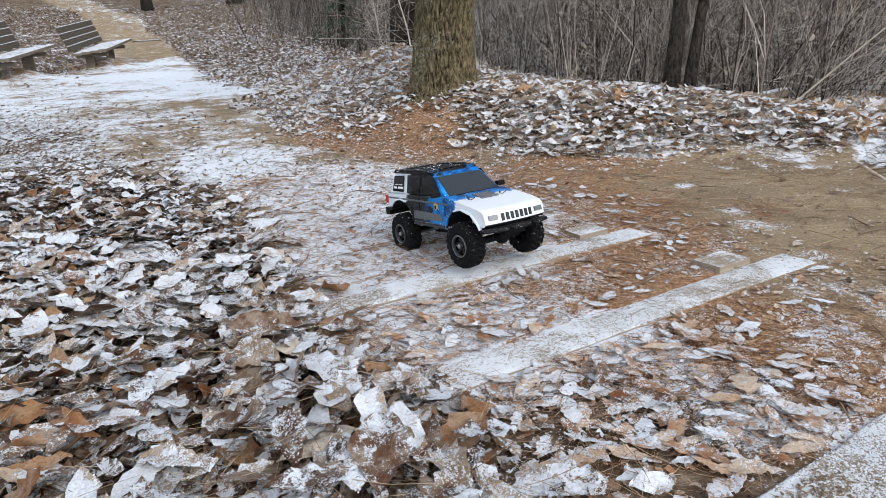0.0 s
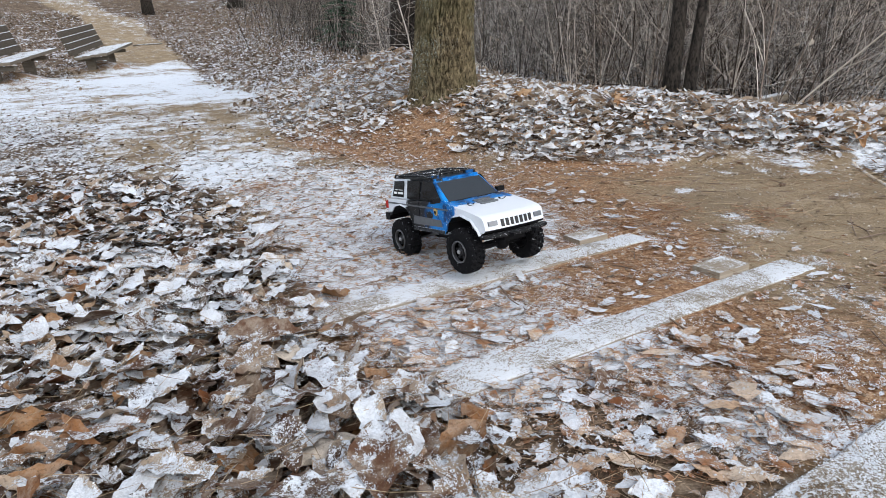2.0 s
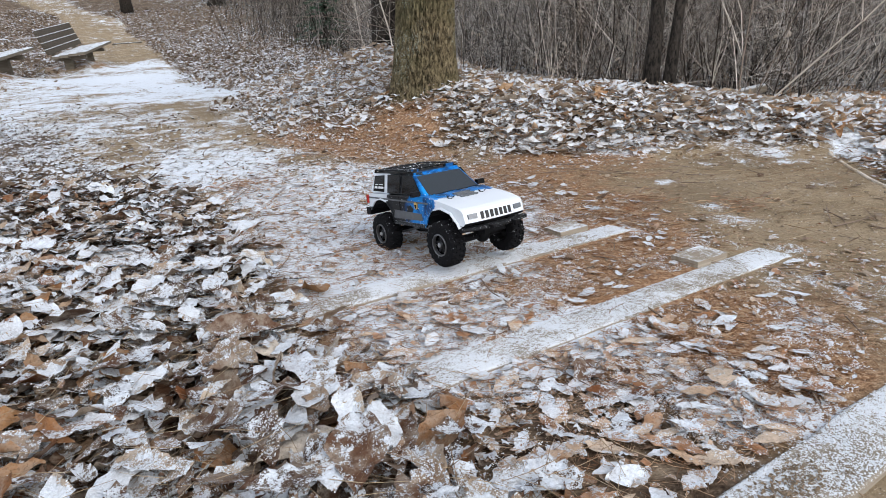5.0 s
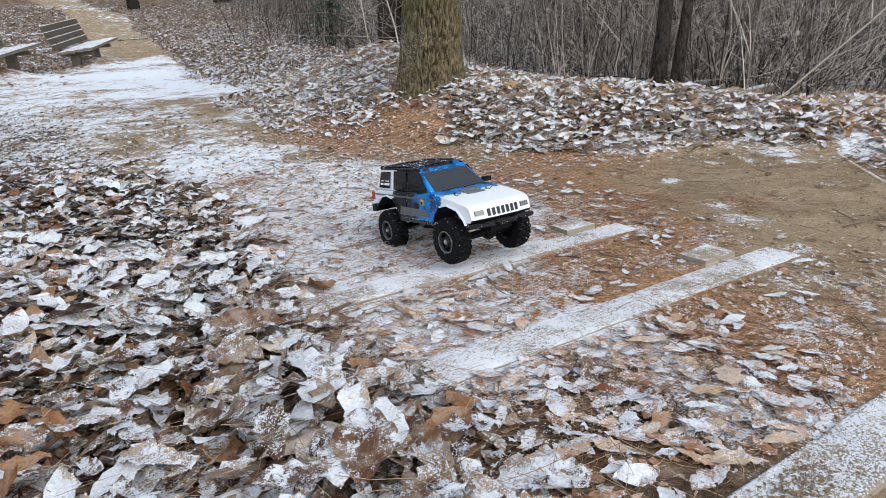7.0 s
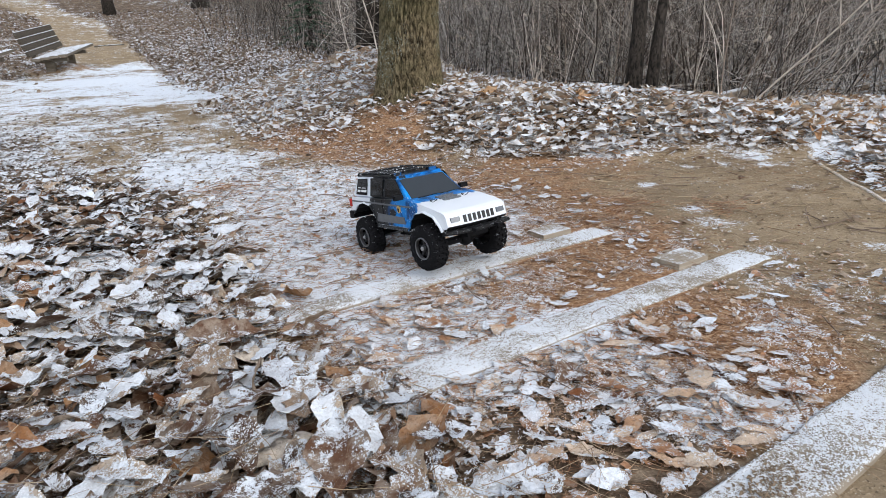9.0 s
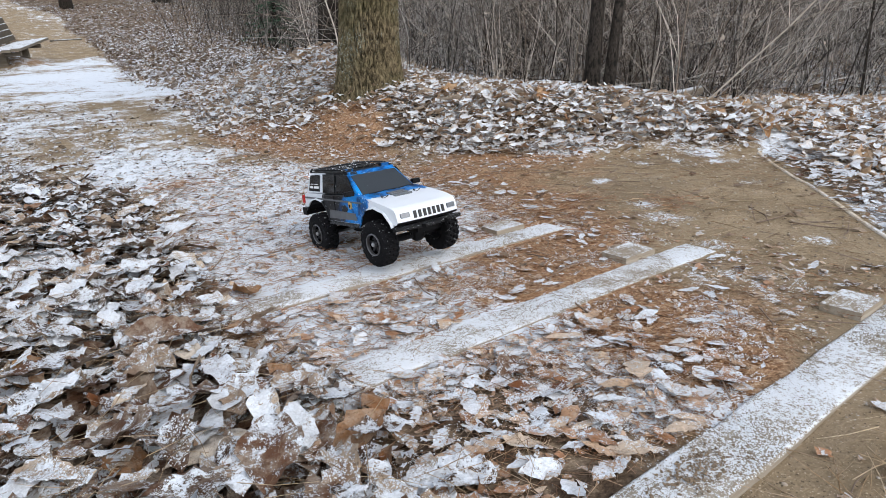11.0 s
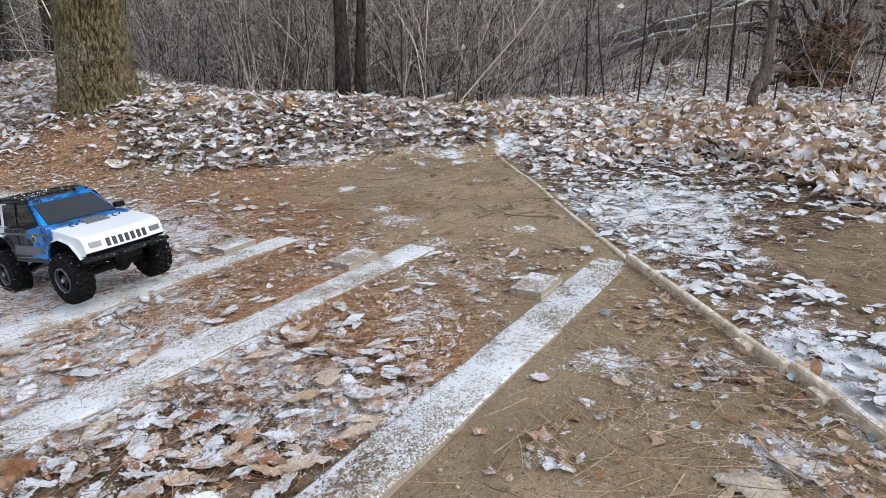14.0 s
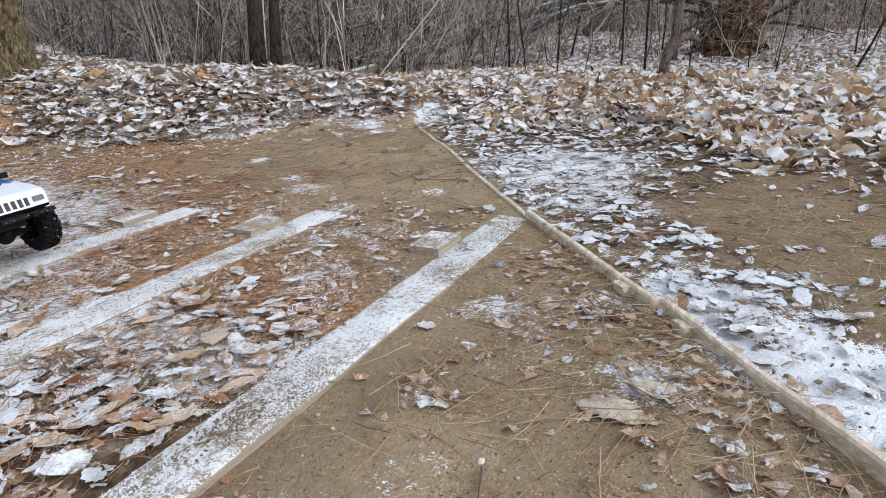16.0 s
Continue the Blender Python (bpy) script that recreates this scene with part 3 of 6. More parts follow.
def grains_on(v, f, per_m2, level, rng, lowest=None):
    """Picks places for snow grains on the upper faces of leaves near the walk's start."""
    a, b, c = v[f[:, 0]], v[f[:, 1]], v[f[:, 2]]
    n = np.cross(b - a, c - a)
    area = 0.5 * np.linalg.norm(n, axis=1) + 1e-12
    mid = (a + b + c) / 3
    ok = (np.abs(n[:, 2]) / (2 * area) > 0.72) & (np.hypot(mid[:, 0] + 0.2, mid[:, 1] + 0.8) < 1.75) & (mid[:, 1] > -0.62)
    if lowest is not None:
        ok &= mid[:, 2] > land(mid[:, 0], mid[:, 1]) + lowest
    pick = np.nonzero(ok)[0]
    if not len(pick):
        return
    count = rng.poisson(area[pick] * per_m2)
    pick = np.repeat(pick, count)
    r1, r2 = rng.uniform(0, 1, len(pick)), rng.uniform(0, 1, len(pick))
    r1, r2 = np.where(r1 + r2 > 1, 1 - r1, r1), np.where(r1 + r2 > 1, 1 - r2, r2)
    p = a[pick] + r1[:, None] * (b - a)[pick] + r2[:, None] * (c - a)[pick]
    GRAINS.append(p[crusted(p[:, 0], p[:, 1]) + rng.normal(0, 0.025, len(p)) > level])


def snow_grains():
    """Coarse grains of snow crusted on leaves, soil and boards."""
    rng = np.random.RandomState(140)
    n = 120000
    x, y = rng.uniform(-0.1, 1.10, n), rng.uniform(-0.45, 1.6, n)
    z = land(x, y) + 0.002
    keep = (crusted(x, y) + 0.25 * (snow_at(x, y) - 0.40) - 0.10 * ease(0.65, 0.85, x) * ease(0.05, -0.05, y) + rng.normal(0, 0.03, n) > 0.565) & ~on_boards(x, y)
    GRAINS.append(np.stack([x, y, z], 1)[keep])
    for x0, y0, z0, x1, y1, z1, w in ((-0.10, -0.502, 0.008, 1.183, -0.412, 0.0, 0.084), (-0.16, 0.009, 0.0, 1.058, 0.053, 0.0, 0.082), (-0.12, 0.430, 0.0, 0.935, 0.440, 0.002, 0.076)):
        n = 15000
        t, q = rng.uniform(0.01, 0.99, n), rng.uniform(-0.5, 0.5, n) * w
        p = np.stack([x0 + t * (x1 - x0), y0 + t * (y1 - y0) + q, z0 + t * (z1 - z0) - 0.0045], 1)
        GRAINS.append(p[crusted(p[:, 0] + 3, p[:, 1]) + rng.normal(0, 0.08, n) > 0.43])
    p = np.concatenate(GRAINS)
    n = len(p)
    shapes = []
    for _ in range(8):
        a = np.arange(4) * 1.571 + rng.uniform(-0.4, 0.4, 4)
        r = rng.uniform(0.6, 1.1, 4)
        v = np.concatenate([np.stack([r * np.cos(a), r * np.sin(a), np.full(4, -0.35)], 1), [[rng.uniform(-0.3, 0.3), rng.uniform(-0.3, 0.3), rng.uniform(0.5, 0.9)]]])
        shapes.append((v, np.array([(0, 1, 4), (1, 2, 4), (2, 3, 4), (3, 0, 4)])))
    v, f = scattered(shapes, p[:, 0], p[:, 1], p[:, 2], rng.uniform(0.0007, 0.0019, n), rng.uniform(0, 6.28, n), rng.normal(0, 0.25, n), rng.normal(0, 0.25, n), rng)
    tagged(mesh_part("snow_grains", raw_mesh("snow_grains", v, f.ravel(), 3, CRUST), CRUST, smooth=True, at=TRAIL), "coarse white snow grains crusted on leaves and boards", "snow", kind="stuff")


def leaf_bed(name, label, material, zones, size, heap, seed, tilt=0.25, singles=0, rows=11, chance=leaves_at, flat=0.8, corners=(10, 15), grains=None):
    """Leaves over some stretches of the plan: most joined, the nearest ones as parts of their own."""
    rng = np.random.RandomState(seed)
    shapes = leaf_shapes(34, rng, rows, 0.24, flat) if rows else scrap_shapes(40, rng, flat, corners)
    xs, ys = zip(*[spread(rng, *z, chance) for z in zones])
    x, y = np.concatenate(xs), np.concatenate(ys)
    ok = ~on_boards(x, y)
    x, y = x[ok], y[ok]
    n = len(x)
    sz = rng.uniform(size[0], size[1], n) * rng.choice([0.7, 1.0, 1.0, 1.2, 1.35], n)
    z = land(x, y) + rng.uniform(0.002, heap, n) * chance(x, y) + 0.12 * sz
    yaw, ti, le = rng.uniform(0, 6.28, n), rng.normal(0, tilt, n), rng.normal(0, tilt, n)
    order = np.argsort(np.hypot(x + 0.1, y + 0.25))[: singles * 3: 3] if singles else np.array([], int)
    rest = np.setdiff1d(np.arange(n), order)
    v, f = scattered(shapes, x[rest], y[rest], z[rest], sz[rest], yaw[rest], ti[rest], le[rest], rng)
    if grains:
        grains_on(v, f, grains[0], grains[1], rng, grains[2])
    top = mesh_part(name, raw_mesh(name, v, f.ravel(), 3, material), material, smooth=True, at=TRAIL)
    tagged(top, label, "leaf litter", kind="stuff")
    if singles:
        meshes = [raw_mesh("leaf", v, f.ravel(), 3, SINGLE_LEAF) for v, f in shapes]
        for k in order:
            m = Matrix(turned(yaw[k:k + 1], ti[k:k + 1], le[k:k + 1])[0].tolist()).to_4x4()
            ob = mesh_part("leaf", meshes[int(rng.randint(len(meshes)))], SINGLE_LEAF, top, smooth=True, at=Matrix.Translation((x[k], y[k], z[k])) @ m @ Matrix.Scale(sz[k], 4))
    return top


def sprinkle(name, label, category, material, zones, length, width, seed, chance, lift=0.004, bend=0.5):
    """Needles or thin twigs: three-sided bent slivers, joined."""
    rng = np.random.RandomState(seed)
    xs, ys = zip(*[spread(rng, *z, chance) for z in zones])
    x, y = np.concatenate(xs), np.concatenate(ys)
    n = len(x)
    shapes = []
    for k in range(12):
        b = rng.uniform(-bend, bend)
        v = []
        for t in (-0.5, 0.0, 0.5):
            for a in (0, 2.1, 4.2):
                w = width * (1.0 if t < 0.4 else 0.4)
                v.append((t, b * (0.25 - t * t) + w * math.cos(a), w * math.sin(a)))
        f = []
        for s in (0, 3):
            for a in range(3):
                p, q = s + a, s + (a + 1) % 3
                f += [(p, q, q + 3), (p, q + 3, p + 3)]
        shapes.append((np.array(v), np.array(f)))
    sz = rng.uniform(length[0], length[1], n)
    v, f = scattered(shapes, x, y, land(x, y) + rng.uniform(0.001, lift, n) + 0.02 * on_boards(x, y) - 0.08 * (on_boards(x, y) & (rng.uniform(0, 1, n) < 0.96)), sz, rng.uniform(0, 6.28, n), rng.normal(0, 0.1, n), rng.normal(0, 0.08, n), rng)
    top = mesh_part(name, raw_mesh(name, v, f.ravel(), 3, material), material, at=TRAIL)
    return tagged(top, label, category, kind="stuff")


def steps_area(x, y):
    return ease(-0.25, 0.1, x) * ease(1.35, 1.0, x) * ease(2.4, 1.2, y) * (1 - ease(-0.42, -0.5, y) * ease(0.15, 0.3, x)) * (0.55 + 0.45 * waves(4 * x, 4 * y, 33))


def needle_area(x, y):
    return np.clip(0.8 * steps_area(x, y) + 0.6 * rust_at(x, y) + 0.1 * side_patch(x, y), 0, 1)


def edge_litter(x, y):
    """Drifts of needles and scraps on the bare soil beside the edging."""
    return sum(np.exp(-((x - cx) ** 2 + (y - cy) ** 2) / r ** 2) for cx, cy, r in ((0.72, -0.80, 0.13), (0.60, -0.95, 0.11), (0.86, -0.64, 0.09), (0.50, -0.66, 0.07), (0.95, -0.62, 0.08), (0.52, -1.08, 0.10)))


def straw_area(x, y):
    k = -beside(KERB_LINE, x, y)
    clump = ease(0.05, 0.5, waves(7 * x, 7 * y, 71)) + 1.5 * edge_litter(x, y)
    return np.clip((0.15 + 0.85 * clump) * ease(0.2, 0.45, x) * ease(-0.42, -0.55, y) * ease(0.03, -0.06, k) + 0.28 * side_patch(x, y) + 0.14 * ease(0.85, 1.1, x) * ease(2.0, 1.4, y), 0, 1)


SINGLE_LEAF = LEAF


# ---- step boards, stakes and edging ----
def worn_board(length, width, thick, material, rng, name="board"):
    """A weathered plank along x with uneven edges, its top at z 0."""
    bm = bmesh.new()
    box(bm, 0, length, -width / 2, width / 2, -thick, 0)
    bmesh.ops.subdivide_edges(bm, edges=[e for e in bm.edges if abs(e.verts[0].co.x - e.verts[1].co.x) > 0.01], cuts=int(length / 0.035), use_grid_fill=True)
    soften(bm, 0.006, 2, 50)
    for v in bm.verts:
        s = Vector((v.co.x * 9 + rng.random() * 0.02, v.co.y * 20, v.co.z * 20 + length * 31))
        v.co += Vector((0, 0.0035 * noise.noise(s), 0.0025 * noise.noise(s * 1.7 + Vector((7, 3, 1)))))
        if v.co.x < 0.002 or v.co.x > length - 0.002:
            v.co.x += 0.004 * noise.noise(s * 3)
    return bm


def step_board(x0, y0, x1, y1, z0, z1, width, label, material, stake=None, joint=None):
    rng = random.Random(int(1000 * (x1 + y1 + 7)))
    a, b = Vector((x0, y0, z0 - 0.005)), Vector((x1, y1, z1 - 0.005))
    run = b - a
    m = TRAIL @ Matrix.Translation(a) @ run.to_track_quat("X", "Z").to_matrix().to_4x4()
    top = thing("step_board", m, label, "step board", "boards across the trail")
    cuts = [0, joint * run.length if joint else run.length] + ([run.length] if joint else [])
    for i, (s, e) in enumerate(zip(cuts, cuts[1:])):
        part("board", worn_board(e - s - 0.002, width, 0.045, material, rng), material, top, smooth=True, at=Matrix.Translation((s, 0.004 * i, -0.0035 * i)))
    if stake:
        s, w, d, up = stake
        bm = bmesh.new()
        box(bm, s, s + w, width / 2 + 0.003, width / 2 + 0.003 + d, -0.2, up)
        soften(bm, 0.005, 2)
        for v in bm.verts:
            v.co += 0.002 * noise.noise_vector(v.co * 30)
        part("stake", bm, STAKE, top, "sawn wooden stake end with thin snow")
    return top


step_board(-0.10, -0.502, 1.183, -0.412, 0.008, 0.0, 0.090, "snow-dusted wooden step board in two butted lengths, across the trail", BOARD, (1.0, 0.10, 0.07, 0.011), 0.70)
step_board(-0.16, 0.009, 1.058, 0.053, 0.0, 0.0, 0.088, "snow-dusted wooden step board half buried in leaves, across the trail", BOARD, (0.99, 0.105, 0.075, 0.012))
step_board(-0.12, 0.430, 0.935, 0.440, 0.0, 0.002, 0.082, "snow-dusted wooden step board sunk in needles, across the trail", BOARD, (0.87, 0.10, 0.07, 0.011))
step_board(0.06, 0.800, 0.800, 0.742, -0.007, -0.003, 0.075, "sunken wooden step board almost lost under snow and litter", BOARD_THIN, (0.53, 0.09, 0.06, 0.010))
step_board(0.22, 1.085, 0.730, 1.000, 0.0, 0.004, 0.065, "sunken wooden step board almost lost under snow and litter", BOARD_THIN)


def edging(x0, y0, x1, y1, top, label, stakes=()):
    """A thin board on its edge along the trail's side."""
    a, b = Vector((x0, y0, top)), Vector((x1, y1, top))
    n = max(4, int((b - a).length / 0.05))
    bm = bmesh.new()
    rings = []
    side = Vector((-(b - a).y, (b - a).x, 0)).normalized()
    for i in range(n + 1):
        p = a.lerp(b, i / n)
        ground = float(land(p.x, p.y))
        z = max(top + 0.006 * noise.noise(p * 5), ground + 0.005)
        p = p + side * 0.008 * noise.noise(p * 3)
        rings.append([bm.verts.new((p + side * s) * 1.0) for s in (-0.007, 0.007)] + [bm.verts.new(p + side * s) for s in (0.007, -0.007)])
        for v, h in zip(rings[-1], (z, z, -0.12, -0.12)):
            v.co.z = h
    for p, q in zip(rings, rings[1:]):
        for k in range(4):
            bm.faces.new((p[k], q[k], q[(k + 1) % 4], p[(k + 1) % 4]))
    bm.faces.new(rings[0])
    bm.faces.new(rings[-1][::-1])
    bmesh.ops.recalc_face_normals(bm, faces=bm.faces)
    soften(bm, 0.003, 1, 60)
    strip = thing("edging_board", TRAIL, label, "edging board", "edging along the trail")
    part("board", bm, EDGING, strip)
    for s in stakes:
        p = a.lerp(b, s) + side * -0.0145
        bm = boxy(-0.016, 0.016, -0.007, 0.007, -0.14, 0.0, 0.003, 1, Matrix.Translation((p.x, p.y, top - 0.004)) @ Matrix.Rotation(math.atan2((b - a).y, (b - a).x), 4, "Z"))
        part("stake", bm, EDGING, strip)


edging(2.27, 0.64, 1.63, -0.002, -0.008, "thin weathered edging board between the trail and leaves")
edging(1.625, -0.006, 1.195, -0.436, -0.010, "thin weathered edging board between the trail and leaves")
edging(1.19, -0.440, 0.835, -0.828, 0.010, "pale edging board with a split end beside the leaves", (0.85,))
edging(0.845, -0.836, 0.30, -1.385, 0.008, "pale edging board staked along the trail side", (0.10,))


# ---- trees and brush ----
def furrowed_trunk(height, r0, r1, flare, seed, rows=150, cols=150, lean=(0, 0)):
    """A trunk with root flare and deep bark ridges."""
    rng = np.random.RandomState(seed)
    bm = bmesh.new()
    rings, furrow = [], []
    lobes = [(rng.uniform(0, 6.28), rng.uniform(0.5, 1.0), rng.uniform(1.6, 2.6)) for _ in range(5)]
    for i in range(rows + 1):
        s = (i / rows) ** 2.0
        z = s * height - 0.12
        ring = []
        for k in range(cols):
            a = 2 * math.pi * k / cols
            r = r0 + (r1 - r0) * min(1, max(0, z) / height)
            foot = math.exp(-max(0, z) / 0.15)
            r += flare * foot * (0.65 + 0.35 * sum(w * max(0, math.cos(a - p)) ** (2 * q) for p, w, q in lobes))
            c = Vector((math.cos(a) * 17, math.sin(a) * 17, z * 17.0))
            n = noise.noise(c + 0.7 * noise.noise_vector(c * 0.5))
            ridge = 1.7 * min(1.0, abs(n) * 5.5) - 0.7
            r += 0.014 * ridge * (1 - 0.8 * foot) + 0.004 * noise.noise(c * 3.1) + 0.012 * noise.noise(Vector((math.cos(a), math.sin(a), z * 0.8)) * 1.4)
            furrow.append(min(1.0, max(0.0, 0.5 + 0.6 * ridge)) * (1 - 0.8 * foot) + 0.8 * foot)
            ring.append(bm.verts.new((math.cos(a) * r + lean[0] * z, math.sin(a) * r + lean[1] * z, z)))
        rings.append(ring)
    for p, q in zip(rings, rings[1:]):
        for k in range(cols):
            bm.faces.new((p[k], p[(k + 1) % cols], q[(k + 1) % cols], q[k]))
    bm.faces.new(rings[-1])
    return bm, furrow


def limb(bm, rng, p, d, length, r, depth, sides=5, droop=0.0, bent=0.16):
    """A crooked branch and its twigs, into one bmesh."""
    steps = max(3, int(length / 0.22)) if depth else 3
    steps = min(steps, 7)
    pts, radii = [p.copy()], [r]
    for i in range(steps):
        d = (d + Vector((rng.gauss(0, bent), rng.gauss(0, bent), rng.gauss(0.03 - droop, 0.75 * bent)))).normalized()
        p = p + d * length / steps
        pts.append(p.copy())
        radii.append(max(r * (1 - 0.8 * (i + 1) / steps), 0.0006))
    tube(bm, pts, radii, sides, False)
    if depth:
        for i in range(1, len(pts)):
            for _ in range(rng.choice((1, 1, 2) if bent > 0.2 else (1, 1, 2))):
                q = (d + Vector((rng.gauss(0, 0.7), rng.gauss(0, 0.7), rng.gauss(0.1, 0.4)))).normalized()
                limb(bm, rng, pts[i].copy(), q, length * rng.uniform(0.3, 0.55), radii[i] * 0.6, depth - 1, max(3, sides - 1), droop, bent)


def bare_tree(seed, height, r, material, lean=(0, 0), limbs=9, group="bare trees", label="leafless grey woodland tree"):
    rng = random.Random(seed)
    top = thing("tree", Matrix.Identity(4), label, "tree", group)
    bm = bmesh.new()
    pts, radii = [], []
    bow = rng.uniform(-0.04, 0.04), rng.uniform(-0.04, 0.04)
    for i in range(11):
        s = i / 10
        pts.append((lean[0] * s * height + bow[0] * height * math.sin(s * 3.1) + rng.gauss(0, 0.008), lean[1] * s * height + bow[1] * height * math.sin(s * 3.1) + rng.gauss(0, 0.008), s * height - 0.15))
        radii.append(r * (1.35 if i == 0 else 1.0 - 0.78 * s))
    tube(bm, pts, radii, 14)
    part("trunk", bm, material, top, smooth=True)
    bm = bmesh.new()
    for k in range(limbs):
        s = rng.uniform(0.28, 0.98)
        i = min(9, int(s * 10))
        p = Vector(pts[i]).lerp(Vector(pts[i + 1]), s * 10 - i)
        a = rng.uniform(0, 6.28)
        limb(bm, rng, p, Vector((math.cos(a), math.sin(a), rng.uniform(0.3, 1.1))).normalized(), height * rng.uniform(0.2, 0.36) * (1.2 - 0.6 * s), r * 0.4 * (1.15 - 0.8 * s), 2)
    part("crown", bm, material, top)
    return top


# the great oak beside the trail
oak = thing("oak_tree", Matrix.Translation(W(1.335, 2.36, 0.16)), "mossy brown oak trunk with deeply furrowed bark and flared foot", "tree")
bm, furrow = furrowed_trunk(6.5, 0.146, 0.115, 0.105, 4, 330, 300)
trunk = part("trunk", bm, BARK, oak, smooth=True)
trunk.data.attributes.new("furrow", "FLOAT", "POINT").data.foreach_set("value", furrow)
rng = random.Random(8)
bm = bmesh.new()
for k in range(12):
    a, z = rng.uniform(0, 6.28), rng.uniform(3.6, 6.4)
    limb(bm, rng, Vector((0, 0, z)), Vector((math.cos(a), math.sin(a), rng.uniform(0.3, 1.2))).normalized(), rng.uniform(1.6, 2.8), 0.05, 2, 6)
part("crown", bm, DARK_BARK, oak)


def tree_at(x, y, seed, height, r, material, lean=(0, 0), **kw):
    t = bare_tree(seed, height, r, material, lean, **kw)
    t.matrix_basis = Matrix.Translation(W(x, y))
    return t


tree_at(1.90, 4.05, 11, 8.0, 0.098, DARK_BARK, (0.0, 0.0), label="dark bare tree trunk standing behind the oak")
tree_at(2.222, 1.562, 12, 5.0, 0.038, DARK_BARK, (0.02, -0.01), label="dark twin-stemmed tree among the brush")
tree_at(2.285, 1.512, 13, 5.0, 0.028, DARK_BARK, (0.10, -0.055), label="dark leaning stem beside its thicker twin")
tree_at(1.42, 21.2, 14, 9.0, 0.145, DARK_BARK, label="dark tree trunk at the trail's upper bend")
tree_at(3.85, 20.5, 15, 8.0, 0.22, DARK_BARK, label="dark bare tree trunk in the brush")
tree_at(5.3, 3.6, 16, 6.0, 0.06, DARK_BARK, (0.06, 0.0), label="dark slanting tree in the brush")
tree_at(4.17, 1.12, 17, 3.5, 0.008, DARK_BARK, (0.0, 0.0), label="thin black sapling standing straight in the leaves")
tree_at(4.85, 0.32, 18, 3.8, 0.009, DARK_BARK, (0.0, 0.0), label="thin black sapling standing straight in the leaves")
tree_at(3.3, 3.3, 19, 7.0, 0.085, GREY_BARK, label="grey woodland tree behind the brush")

rng = random.Random(31)
stock = [bare_tree(40 + k, rng.uniform(6, 10), rng.uniform(0.04, 0.11), (GREY_BARK, DARK_BARK)[k % 2], (rng.gauss(0, 0.03), rng.gauss(0, 0.03)), 7) for k in range(7)]
homes = []
while len(homes) < 190:
    a, far = rng.uniform(-1.05, 2.0), rng.uniform(5.5, 34) ** 1.0
    x, y = 0.2 + far * math.cos(a), -0.4 + far * math.sin(a)
    if far < 10.5 or (far < 15 and a > 0.8):
        continue
    if beside(BANK_EDGE, np.array([x]), np.array([y]))[0] > 1.0 or (x < -3.0 and y > 8):
        homes.append((x, y))
for k, (x, y) in enumerate(homes):
    m = Matrix.Translation(W(x, y)) @ pose(0, 0, 0, rng.gauss(0, 3), rng.gauss(0, 3), rng.uniform(0, 360))
    if k < len(stock):
        stock[k].matrix_basis = m
    else:
        copy_thing(stock[k % len(stock)], m)

# brush: thin grey and brown shoots in a thick belt behind the bank
def brush_material(name, dark, mid, pale):
    m = Mat(name, 0.9)
    m.set("Base Color", m.ramp(m.island(), [(0.0, dark), (0.32, dark), (0.42, mid), (0.64, mid), (0.78, pale), (1.0, pale)]))
    return m.m


BRUSH_A = brush_material("grey_twig_mix", (0.032, 0.029, 0.027), (0.22, 0.20, 0.185), (0.60, 0.565, 0.52))
BRUSH_B = brush_material("brown_twig_mix", (0.032, 0.024, 0.019), (0.20, 0.16, 0.13), (0.60, 0.53, 0.46))
# near brush tones scaled down, painting the dimness between stems into the far twigs
FAR_TWIG = brush_material("dimmed_far_twigs", (0.022, 0.020, 0.018), (0.115, 0.107, 0.10), (0.40, 0.38, 0.36))


def spray(bm, rng, p, d, length, r, depth, steps, sides, bent):
    """A crooked shoot whose side twigs stand off at all angles, from low down."""
    pts, radii = [p.copy()], [r]
    for i in range(steps):
        d = (d + Vector((rng.gauss(0, bent), rng.gauss(0, bent), rng.gauss(0, bent)))).normalized()
        p = p + d * length / steps
        pts.append(p.copy())
        radii.append(max(r * (1 - 0.75 * (i + 1) / steps), 0.0007))
    tube(bm, pts, radii, sides, False)
    if depth:
        for i in range(1, len(pts)):
            for _ in range(rng.choice((1, 2, 3) if depth > 1 else (0, 1, 1))):
                q = Vector((rng.gauss(0, 1), rng.gauss(0, 1), rng.gauss(0.45, 0.7))).normalized()
                q = (q + 0.5 * d).normalized()
                spray(bm, rng, pts[i].copy(), q, length * rng.uniform(0.22, 0.5), radii[i] * 0.62, depth - 1, 3, 3, bent * 1.5)


def brush_mesh(seed, stems, height, material, thick, depth, wide=0.16):
    rng = random.Random(seed)
    bm = bmesh.new()
    for k in range(stems):
        p = Vector((rng.gauss(0, wide), rng.gauss(0, wide), -0.08))
        lean = rng.choice((0.08, 0.15, 0.28))
        d = Vector((rng.gauss(0, lean), rng.gauss(0, lean), 1)).normalized()
        spray(bm, rng, p, d, height * rng.uniform(0.5, 1.15), thick * rng.choice((0.5, 0.7, 0.9, 1.25)), depth, 7, 4, 0.10)
    me = bpy.data.meshes.new("shrub")
    bm.to_mesh(me)
    bm.free()
    me.materials.append(material)
    return me


